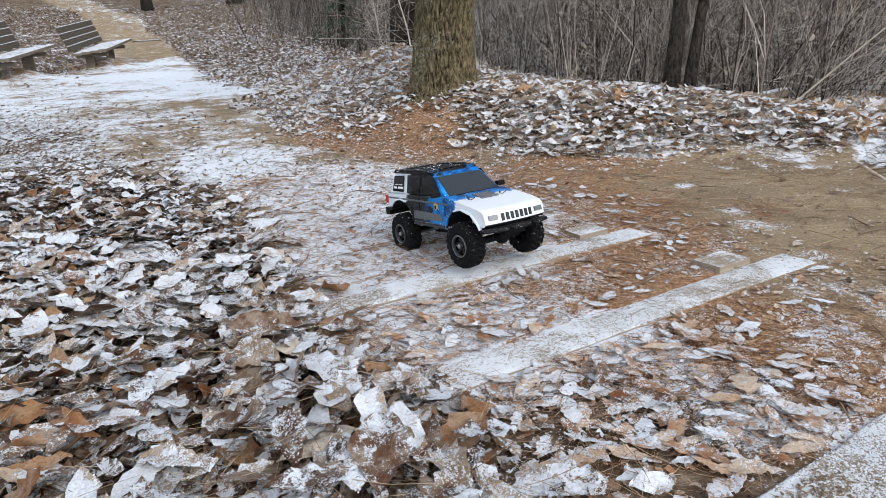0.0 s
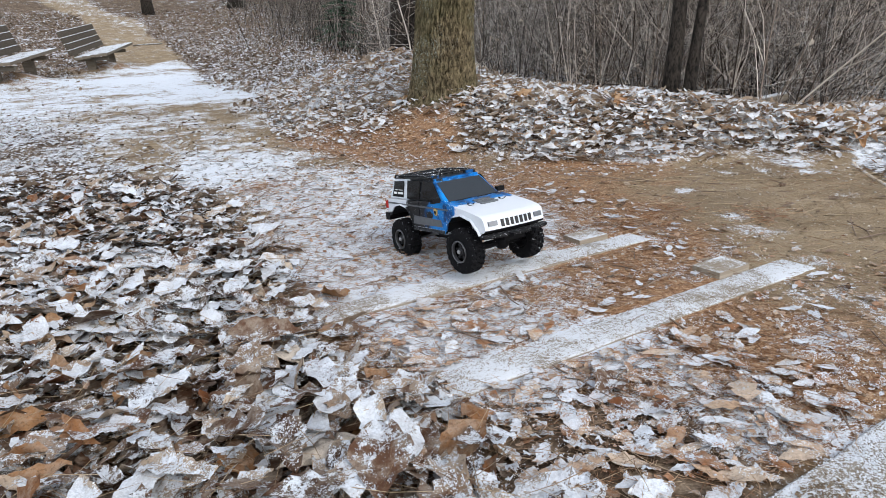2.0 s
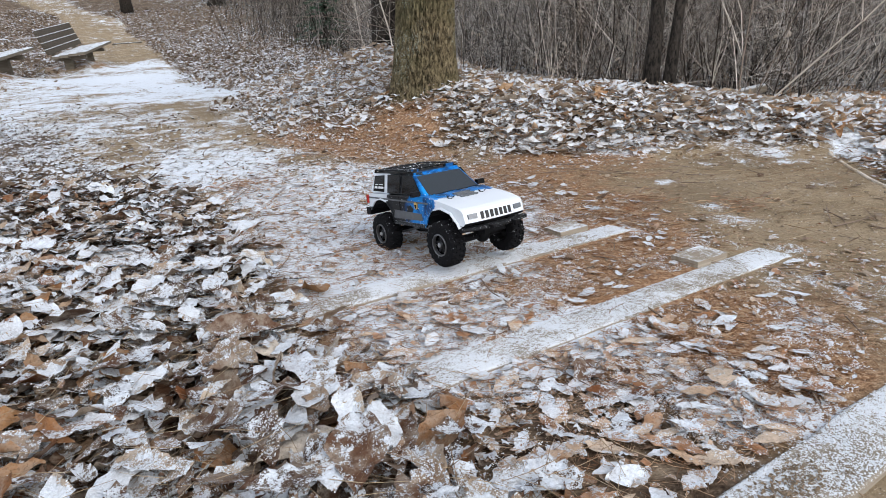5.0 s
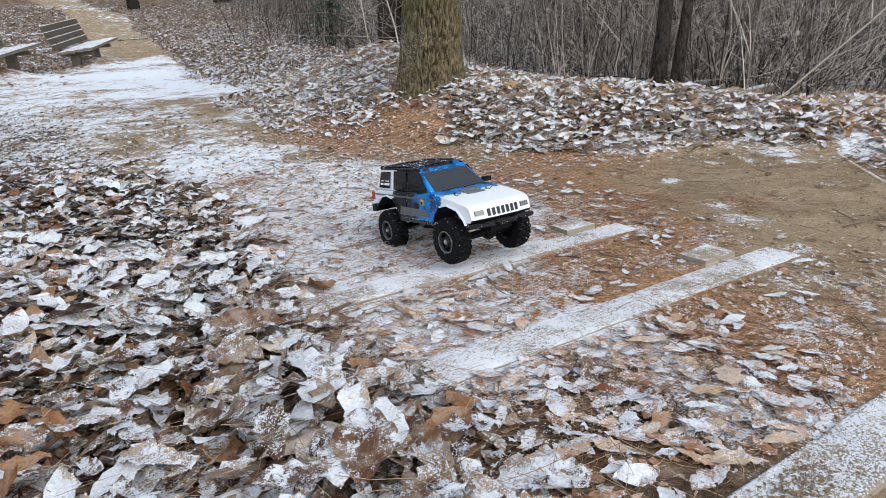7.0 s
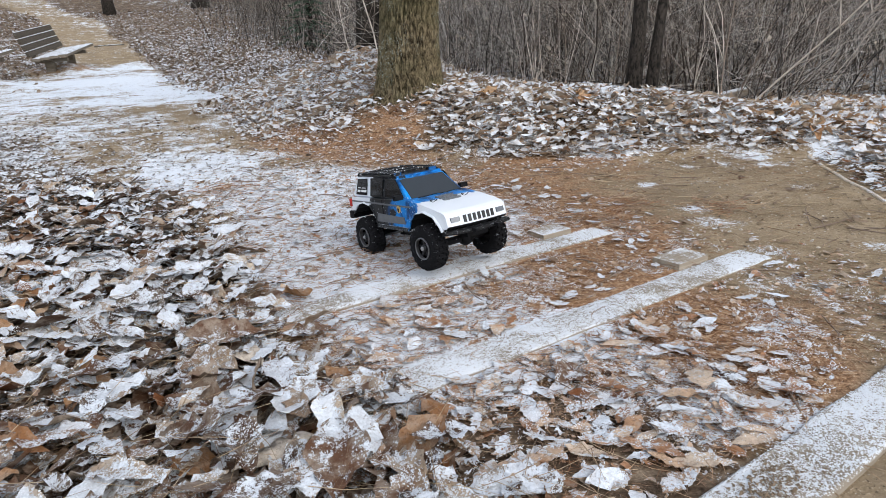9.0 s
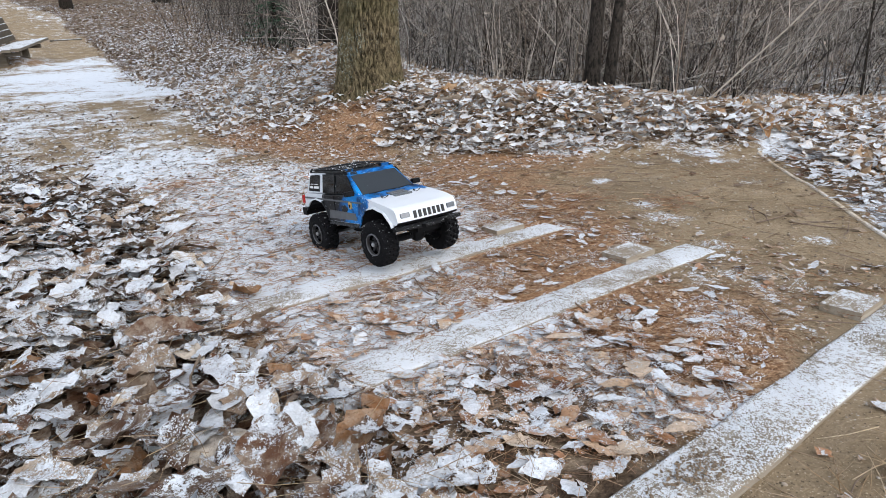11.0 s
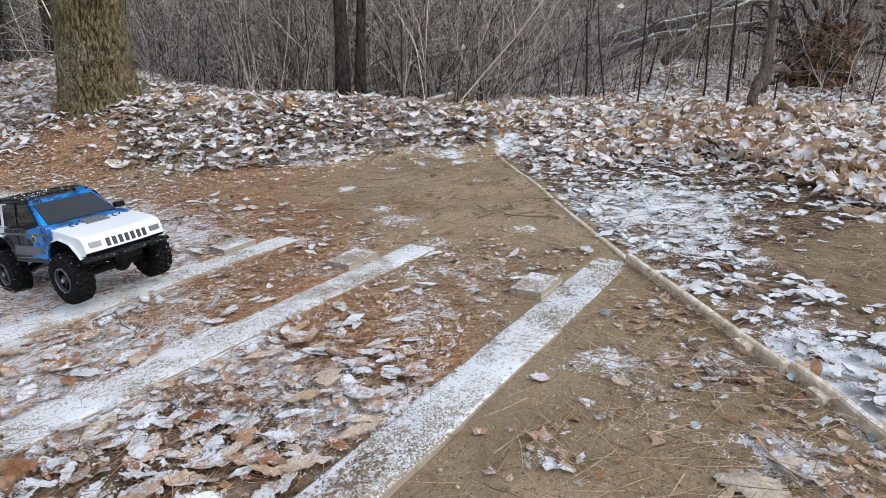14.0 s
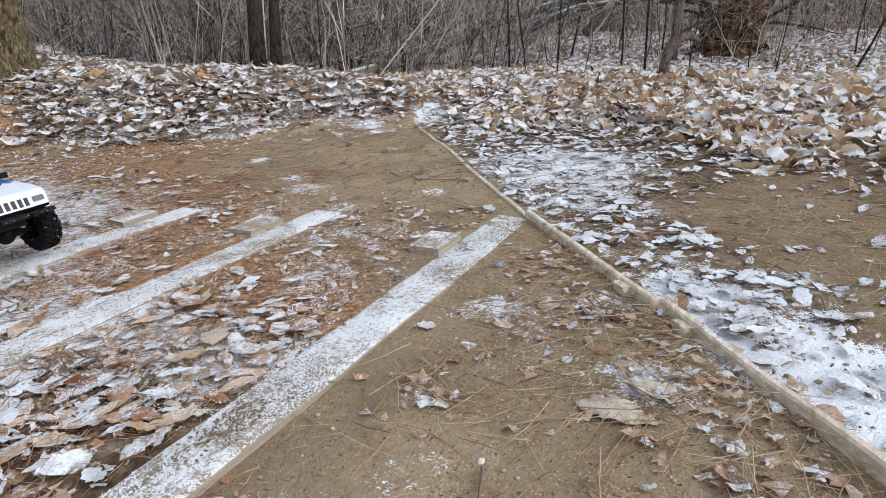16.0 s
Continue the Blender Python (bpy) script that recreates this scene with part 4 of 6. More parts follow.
BUSHES = [brush_mesh(60 + k, 6 + k % 4, (1.3, 1.7, 1.0, 1.5)[k % 4], (BRUSH_A, BRUSH_B)[k % 2], (0.0036, 0.0030, 0.0042)[k % 3], 2) for k in range(16)]
# the far twigs' colours darkened again: the deep woods' shade is in the colour
FAR_SHADED = brush_material("shaded_twigs", (0.016, 0.014, 0.012), (0.085, 0.075, 0.066), (0.27, 0.245, 0.22))
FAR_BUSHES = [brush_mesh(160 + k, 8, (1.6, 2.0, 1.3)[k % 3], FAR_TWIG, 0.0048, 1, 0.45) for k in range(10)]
BUSH_LABELS = {"grey_twig_mix": "tangled leafless grey brush", "brown_twig_mix": "tangled leafless brown brush"}
rng = random.Random(77)
held = []  # where dead leaves still cling to twigs


def brush_at(x, y, size, k):
    me = BUSHES[k % len(BUSHES)]
    ob = new("shrub", me)
    ob.matrix_basis = Matrix.Translation(W(x, y)) @ pose(0, 0, 0, rng.gauss(0, 5), rng.gauss(0, 5), rng.uniform(0, 360)) @ Matrix.Scale(size, 4)
    tagged(ob, BUSH_LABELS[me.materials[0].name], "shrub", "woodland brush")
    for _ in range(3):
        held.append(ob.matrix_basis @ me.vertices[rng.randrange(len(me.vertices))].co)


def far_brush(spots, material, label):
    """The deeper woods' undergrowth, joined into one sheet of stuff."""
    vs, fs, base = [], [], 0
    for _, x, y, size, k in spots:
        me = FAR_BUSHES[k % len(FAR_BUSHES)]
        co = np.empty(3 * len(me.vertices), np.float32)
        me.vertices.foreach_get("co", co)
        idx = np.empty(len(me.loops), np.int32)
        me.loops.foreach_get("vertex_index", idx)
        a = rng.uniform(0, 6.28)
        c, s = math.cos(a) * size, math.sin(a) * size
        co = co.reshape(-1, 3) @ np.array([[c, s, 0], [-s, c, 0], [0, 0, size]]) + np.array(W(x, y))
        vs.append(co)
        fs.append(idx + base)
        base += len(co)
    far = mesh_part("undergrowth", raw_mesh("undergrowth", np.concatenate(vs), np.concatenate(fs), 4, material), material)
    tagged(far, label, "undergrowth", kind="stuff")


count = 0
thicket = []
while count < 1150:
    a = rng.uniform(-0.75, 1.75)
    far = 2.9 + rng.random() ** 1.4 * 24
    x, y = 0.0 + far * math.cos(a), -0.5 + far * math.sin(a)
    d = beside(BANK_EDGE, np.array([x]), np.array([y]))[0]
    right = max(0.0, 1.2 - y) * 0.75
    upper = 0.5 * float(ease(4.5, 8.0, y))
    if d < 0.92 + right + upper + rng.random() * 0.4 or (y < 1.3 and rng.random() < 0.45) or (-0.35 < a < 0.38 and far < 8.5 and rng.random() < 0.62):
        continue
    thicket.append((math.hypot(x, y), x, y, rng.uniform(0.7, 1.3), count))
    count += 1
thicket.sort()
for _, x, y, size, k in thicket[:280]:
    brush_at(x, y, size, k)
for k in range(170):
    y = rng.uniform(6.5, 22)
    thicket.append((0, float(np.interp(y, [6, 8, 12, 16, 22], [2.6, 2.9, 3.4, 3.5, 3.9])) + rng.random() ** 1.5 * 3.5, y, rng.uniform(0.5, 0.95), k))
deep = thicket[280:]
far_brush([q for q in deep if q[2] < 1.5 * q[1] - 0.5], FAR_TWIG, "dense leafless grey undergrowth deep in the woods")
far_brush([q for q in deep if q[2] >= 1.5 * q[1] - 0.5], FAR_SHADED, "dense leafless undergrowth along the upper path, coloured as in shade")
for k in range(50):
    y = rng.uniform(9, 24)
    brush_at(-2.4 - 0.12 * (y - 9) - rng.random() ** 1.5 * 6, y, rng.uniform(0.6, 1.1), k)


def clinging_leaves():
    """Withered leaves still hanging in the brush."""
    r = np.random.RandomState(12)
    p = np.array([v[:] for v in held])
    n = len(p)
    v, f = scattered(leaf_shapes(16, r, 6, 0.2, 1.0), p[:, 0], p[:, 1], p[:, 2], r.uniform(0.025, 0.06, n), r.uniform(0, 6.28, n), r.normal(0, 1.0, n), r.normal(0, 1.0, n), r)
    tagged(mesh_part("clinging_leaves", raw_mesh("clinging_leaves", v, f.ravel(), 3, PALE_LEAF), PALE_LEAF), "withered pale leaves clinging to the brush", "leaves", kind="stuff")


clinging_leaves()


def evergreen(x, y, height, seed):
    """A dark green conifer deep in the woods: whorled boughs with flat sprays of needles."""
    r = random.Random(seed)
    top = thing("conifer", Matrix.Translation(W(x, y)), "small dark green conifer deep among bare trees", "tree")
    bm = bmesh.new()
    tube(bm, [(0, 0, -0.1), (0.02, 0, height * 0.5), (0, 0.02, height)], [0.05, 0.035, 0.006], 8)
    part("trunk", bm, DARK_BARK, top, smooth=True)
    vs, fs = [], []
    for _ in range(70):
        z = r.uniform(0.08, 0.97)
        a, reach = r.uniform(0, 6.28), (1.05 - z) * height * 0.38 * r.uniform(0.6, 1.1)
        for i in range(14):
            q = (i + 1) / 14
            c = Vector((math.cos(a) * reach * q, math.sin(a) * reach * q, z * height - 0.25 * reach * q * q))
            for side in (-1, 1):
                e = Vector((-math.sin(a) * side, math.cos(a) * side, r.uniform(-0.3, 0.2))) * (0.16 * (1.15 - q)) * r.uniform(0.5, 1.2) + Vector((math.cos(a), math.sin(a), 0)) * 0.08
                w = Vector((math.cos(a), math.sin(a), r.uniform(-0.5, 0.5))) * 0.016
                k = len(vs)
                vs += [c - w, c + w, c + e]
                fs += [k, k + 1, k + 2]
    m = Mat("conifer_green", 0.7)
    m.set("Base Color", m.ramp(m.island(), [(0.0, (0.020, 0.045, 0.026)), (1.0, (0.055, 0.11, 0.065))]))
    mesh_part("crown", raw_mesh("crown", np.array([v[:] for v in vs]), fs, 3, m.m), m.m, top)


evergreen(3.70, 10.6, 1.5, 3)
evergreen(4.3, 12.4, 1.9, 4)

# thin dark saplings standing straight through the brush
SAPLINGS = [bare_tree(90 + k, 2.6 + 0.3 * k, 0.004 + 0.0015 * k, DARK_BARK, (0.02 * (k - 1), 0.0), 6, "saplings", "thin dark sapling standing in the brush") for k in range(4)]
spots = []
while len(spots) < 34:
    a, far = rng.uniform(-0.5, 1.5), rng.uniform(3.0, 8.0)
    x, y = far * math.cos(a), -0.5 + far * math.sin(a)
    if beside(BANK_EDGE, np.array([x]), np.array([y]))[0] > 0.7 + max(0.0, 1.2 - y) * 0.6:
        spots.append((x, y))
for k, (x, y) in enumerate(spots):
    m = Matrix.Translation(W(x, y)) @ pose(0, 0, 0, rng.gauss(0, 5), rng.gauss(0, 5), rng.uniform(0, 360))
    if k < len(SAPLINGS):
        SAPLINGS[k].matrix_basis = m
    else:
        copy_thing(SAPLINGS[k % len(SAPLINGS)], m)

# fallen and broken wood
def log_thing(name, label, category, pts, radii, material, sides=12, twigs=0, seed=1):
    r = random.Random(seed)
    top = thing(name, Matrix.Translation(W(*pts[0])), label, category)
    base = W(*pts[0])
    world_pts = [W(*p) - base for p in pts]
    bm = bmesh.new()
    tube(bm, world_pts, radii, sides)
    for v in bm.verts:
        v.co += radii[0] * 0.18 * noise.noise_vector(v.co * 9)
    part("wood", bm, material, top, smooth=True)
    if twigs:
        for _ in range(twigs):
            bm = bmesh.new()
            i = r.randrange(1, len(world_pts))
            limb(bm, r, world_pts[i].copy(), Vector((r.gauss(0, 1), r.gauss(0, 1), r.uniform(0, 1))).normalized(), r.uniform(0.2, 0.5), radii[i] * 0.4, 1, 4)
            part("twig", bm, material, top)
    return top


DEADWOOD = board_material("deadwood", 0.22, 0.30)
SNOWY_LOG = board_material("snowy_log", 0.55, 0.8)
log_thing("log", "short snow-topped log lying behind the leaf bank", "log", [(2.95, 1.70, 0.115), (3.1, 1.66, 0.135), (3.24, 1.62, 0.16)], (0.036, 0.033, 0.028), SNOWY_LOG)
log_thing("snag", "crooked grey broken branch standing in the leaves", "branch", [(3.70, -0.10, -0.05), (3.70, -0.10, 0.10), (3.73, -0.12, 0.19), (3.80, -0.16, 0.24), (3.87, -0.20, 0.235), (3.93, -0.23, 0.205)], (0.034, 0.030, 0.029, 0.027, 0.022, 0.014), GREY_BARK, 10)
log_thing("snag", "crooked grey upright stem beside the broken branch", "branch", [(3.74, -0.125, 0.12), (3.77, -0.14, 0.26), (3.78, -0.15, 0.5), (3.76, -0.14, 0.9), (3.80, -0.15, 1.5)], (0.030, 0.030, 0.026, 0.020, 0.010), GREY_BARK, 8, 3)
for k, pts in enumerate(([(5.2, 1.9, 0.32), (5.8, 1.3, 0.50), (6.3, 0.7, 0.62)], [(5.0, 1.5, 0.25), (5.7, 1.2, 0.42), (6.6, 0.5, 0.48)], [(5.4, 1.0, 0.22), (5.9, 0.9, 0.48), (6.2, 0.3, 0.75)], [(5.9, 1.6, 0.40), (6.3, 1.0, 0.55), (6.5, 0.2, 0.9)])):
    log_thing("fallen_branch", "dark snow-topped fallen branch in a heap of deadwood", "branch", pts, (0.042, 0.036, 0.02), DEADWOOD, 9, 9, 5 + k)


log_thing("timber", "low weathered timber laid across the upper path", "timber", [(0.50, 15.25, 1.075), (0.80, 15.32, 1.085), (1.10, 15.40, 1.095)], (0.035, 0.035, 0.03), DEADWOOD, 8)


def stump():
    """A broken root plate with clay-brown earth clinging to it."""
    top = thing("stump", Matrix.Translation(W(6.48, 0.02, 0.0)), "rotten brown stump with torn roots and clay earth", "stump")
    m = Mat("rotten_wood", 0.95)
    m.set("Base Color", m.ramp(m.noise(14, 5, 0.7, None, (1, 1, 0.4)), [(0.40, (0.014, 0.009, 0.006)), (0.52, (0.10, 0.052, 0.027)), (0.66, (0.27, 0.165, 0.09))]))
    bm = bmesh.new()
    bmesh.ops.create_icosphere(bm, subdivisions=5, radius=1.0)
    for v in bm.verts:
        n = noise.fractal(v.co * 2.3 + Vector((4, 1, 7)), 0.6, 2.1, 6)
        rough = noise.fractal(v.co * 9.0, 0.5, 2.2, 4)
        spread_out = 1.0 + 0.55 * max(0.0, -v.co.z)
        v.co = Vector((v.co.x * 0.20 * spread_out, v.co.y * 0.26 * spread_out, 0.08 + v.co.z * 0.31)) * (1 + 0.55 * n + 0.16 * rough)
    part("root_plate", bm, m.m, top, smooth=True)
    r = random.Random(3)
    for _ in range(22):
        bm = bmesh.new()
        a = r.uniform(0, 6.28)
        limb(bm, r, Vector((0.2 * math.cos(a), 0.3 * math.sin(a), r.uniform(0.2, 0.6))), Vector((math.cos(a), math.sin(a), r.uniform(-0.2, 1))).normalized(), r.uniform(0.3, 0.7), 0.02, 1, 4)
        part("root", bm, DARK_BARK, top)


stump()


# ---- two park benches at the bend ----
BENCH_WOOD = board_material("bench_slat", 0.05, 0.28)
BENCH_SEAT = board_material("bench_seat_slat", 0.33, 0.55)
BENCH_SNOW = plain("bench_snow", SNOW, 0.8, 0.0, 200, 0.06)
BENCH_POST = board_material("bench_post", -0.3, 0.6)


def bench(m, label):
    """Along y, its front to +x, ground at 0."""
    top = thing("bench", m, label, "bench", "benches at the bend")
    for k in range(4):
        part("seat_slat", boxy(-0.02 + 0.125 * k, 0.100 + 0.125 * k, -0.92, 0.92, 0.335 + 0.014 * k, 0.373 + 0.014 * k, 0.006), BENCH_SEAT, top, "snow-covered plank")
    for k in range(4):
        z = 0.40 + 0.094 * k
        part("back_slat", boxy(-0.02, 0.02, -0.92, 0.92, 0, 0.082, 0.006, 2, Matrix.Translation((-0.04 - 0.030 * k, 0, z)) @ Matrix.Rotation(radians(-17), 4, "Y")), BENCH_WOOD, top)
        part("snow_ridge", boxy(-0.019, 0.021, -0.91, 0.91, 0.081, 0.088, 0.003, 2, Matrix.Translation((-0.04 - 0.030 * k, 0, z)) @ Matrix.Rotation(radians(-17), 4, "Y")), BENCH_SNOW, top, "thin ridge of snow")
    for y in (-0.6, 0.6):
        part("leg", boxy(0.07, 0.19, y - 0.06, y + 0.06, -0.35, 0.33, 0.01), BENCH_POST, top)
        part("seat_arm", boxy(-0.03, 0.40, y - 0.04, y + 0.04, 0.28, 0.334, 0.01), BENCH_POST, top)
        part("back_post", boxy(-0.035, 0.035, y - 0.045, y + 0.045, -0.02, 0.46, 0.01, 2, Matrix.Translation((-0.03, 0, 0.30)) @ Matrix.Rotation(radians(-17), 4, "Y")), BENCH_POST, top)
    return top


bench(TRAIL @ pose(-0.33, 11.88, 0.535, 6.7, 0, -15.4), "weathered wooden park bench with snow on its seat")
bench(TRAIL @ pose(-1.46, 9.99, 0.43, 6.7, 0, -15.4), "weathered wooden park bench with snow on its back slats")


# ---- the model car ----
def car_paint():
    """White nose, splashed into blue, then black, and white again round the rear pillar."""
    m = Mat("splash_paint", 0.32)
    o = m.where()
    x, z = m.axis("X"), m.axis("Z")
    splash = m.noise(34, 5, 0.65, o, (1, 1, 0.8), 0.6)
    wide = m.noise(14, 4, 0.6, o, None, 1.0)
    wob = m.math("ADD", x, m.math("MULTIPLY", m.math("SUBTRACT", splash, 0.5), 0.075))
    blue = m.ramp(wide, [(0.36, (0.003, 0.010, 0.030)), (0.44, (0.002, 0.060, 0.20)), (0.51, (0.002, 0.17, 0.52)), (0.68, (0.004, 0.26, 0.70))])
    dark = m.mix(m.step(m.noise(70, 4, 0.7, o), 0.62, 0.68), (0.010, 0.011, 0.013), (0.05, 0.06, 0.07))
    mid = m.mix(m.step(m.math("ADD", m.math("MULTIPLY", x, -7.0), m.math("MULTIPLY", wide, 1.6)), 1.88, 2.05), blue, dark)
    white = (0.68, 0.715, 0.76)
    body = m.mix(m.step(wob, -0.038, -0.030), mid, white)
    rear = m.math("MULTIPLY", m.step(m.math("SUBTRACT", m.math("MULTIPLY", x, -1.0), m.math("MULTIPLY", splash, 0.06)), 0.250, 0.256), m.step(m.math("ADD", z, m.math("MULTIPLY", splash, 0.03)), 0.1440, 0.1490))
    roof = m.step(z, 0.2268, 0.2290)
    body = m.mix(m.math("MULTIPLY", rear, m.math("SUBTRACT", 1.0, roof)), body, white)
    fleck = m.step(m.math("ADD", m.noise(150, 4, 0.75, o), m.math("MULTIPLY", m.step(x, -0.2, 0.0), 0.05)), 0.655, 0.675)
    body = m.mix(fleck, body, white)
    m.set("Base Color", body)
    m.b.inputs["Specular IOR Level"].default_value = 0.22
    m.b.inputs["Coat Weight"].default_value = 0.06
    m.b.inputs["Coat Roughness"].default_value = 0.15
    return m.m


def snowy(name, colour, rough, amount, metal=0.0, scale=90):
    """A dark part with flecks of snow caught on it."""
    m = Mat(name, rough, metal)
    m.b.inputs["Specular IOR Level"].default_value = 0.10
    o = m.where()
    fleck = m.math("ADD", m.noise(scale, 4, 0.7, o), m.math("MULTIPLY", m.noise(scale * 5, 2, 0.6, o), 0.3))
    cover = m.math("MULTIPLY", m.step(fleck, 0.85 - amount, 0.92 - amount), m.step(m.up(), -0.2, 0.5))
    m.set("Base Color", m.mix(cover, colour, SNOW))
    m.bump(fleck, 0.3, 0.002)
    return m.m


PAINT = car_paint()
GRILLE = Mat("grille_black", 0.5, 0.0, (0.008, 0.008, 0.009)).m
GLASS = Mat("tinted_window", 0.08, 0.0, (0.006, 0.007, 0.008)).m
GLASS.node_tree.nodes["Principled BSDF"].inputs["Specular IOR Level"].default_value = 0.3
SHIELD = snowy("tinted_windscreen", (0.028, 0.034, 0.040), 0.12, -0.03)
SHIELD.node_tree.nodes["Principled BSDF"].inputs["Specular IOR Level"].default_value = 0.5
BLACK = snowy("black_plastic", (0.007, 0.007, 0.008), 0.5, 0.0)
BUMPER = snowy("snowy_bumper_black", (0.007, 0.007, 0.008), 0.5, 0.10, 0.0, 260)
RACK = snowy("roof_rack_black", (0.012, 0.013, 0.015), 0.45, 0.12, 0.0, 150)
TYRE = snowy("tyre_rubber", (0.007, 0.007, 0.008), 0.85, 0.06, 0.0, 120)
SLIDER = snowy("rock_slider_black", (0.012, 0.013, 0.015), 0.45, 0.22, 0.0, 200)
RIM = plain("rim_ring", (0.20, 0.20, 0.21), 0.35, 0.8)
HUB = plain("black_hub", (0.02, 0.02, 0.022), 0.4, 0.3)
GREY = plain("grey_sill_paint", (0.10, 0.107, 0.115), 0.4)
STEEL = plain("bright_link", (0.45, 0.45, 0.46), 0.3, 0.9)
LAMP = plain("grey_headlight_lens", (0.13, 0.14, 0.155), 0.15)
RED = Mat("tail_lamp", 0.2, 0.0, (0.45, 0.02, 0.015)).m
WHITE = Mat("white_sticker", 0.4, 0.0, (0.75, 0.75, 0.76)).m
GOLD = Mat("gold_sticker", 0.4, 0.1, (0.62, 0.40, 0.12)).m


def lofted(rings, closed=True):
    """Skins a row of vertex rings; each ring is a list of places."""
    bm = bmesh.new()
    made = [[bm.verts.new(p) for p in ring] for ring in rings]
    n = len(made[0])
    for a, b in zip(made, made[1:]):
        for k in range(n):
            bm.faces.new((a[k], a[(k + 1) % n], b[(k + 1) % n], b[k]))
    if closed:
        bm.faces.new(made[0])
        bm.faces.new(made[-1])
    bmesh.ops.recalc_face_normals(bm, faces=bm.faces)
    return bm


def slab(outline, normal_out, thick):
    """A thin plate with the given corners, standing proud by thick."""
    n = Vector(normal_out).normalized() * thick
    bm = bmesh.new()
    low, high = [bm.verts.new(Vector(p) - n * 0.6) for p in outline], [bm.verts.new(Vector(p) + n) for p in outline]
    k = len(outline)
    bm.faces.new(low[::-1])
    bm.faces.new(high)
    for i in range(k):
        bm.faces.new((low[i], low[(i + 1) % k], high[(i + 1) % k], high[i]))
    bmesh.ops.recalc_face_normals(bm, faces=bm.faces)
    return bm


HALF = 0.097
NOSE_BOW = 0.008


def nose_x(y, z):
    """The grille face, which leans back and bows."""
    return 0.092 - 0.008 * (z - 0.100) / 0.050 + NOSE_BOW * (1 - (y / HALF) ** 2)


BODY = Matrix.Translation((0, 0, 0.094 - 0.078 * 0.84)) @ Matrix.Diagonal((1, 1, 0.84, 1))


def side_outline():
    """The lower body's side from nose to tail, with the wheel arches, as (x, z)."""
    top = [(0.0870, 0.1290), (0.083, 0.1375), (0.072, 0.1435), (0.045, 0.1510), (0.0, 0.1600), (-0.078, 0.173), (-0.24, 0.170), (-0.398, 0.168)]
    tail = [(-0.408, 0.150), (-0.406, 0.118), (-0.385, 0.112)]
    rear_arch = [(-0.372, 0.128), (-0.350, 0.146), (-0.318, 0.152), (-0.285, 0.146), (-0.262, 0.122), (-0.247, 0.080)]
    front_arch = [(-0.078, 0.078), (-0.060, 0.112), (-0.040, 0.132), (0.0, 0.140), (0.040, 0.128), (0.062, 0.104), (0.070, 0.094)]
    nose = [(0.086, 0.094), (0.092, 0.102)]
    return top + tail + rear_arch + front_arch + nose


def body(name, bm, material, parent, label="", smooth=False):
    """A part of the lifted body shell."""
    bmesh.ops.transform(bm, matrix=BODY, verts=bm.verts)
    return part(name, bm, material, parent, label, smooth)


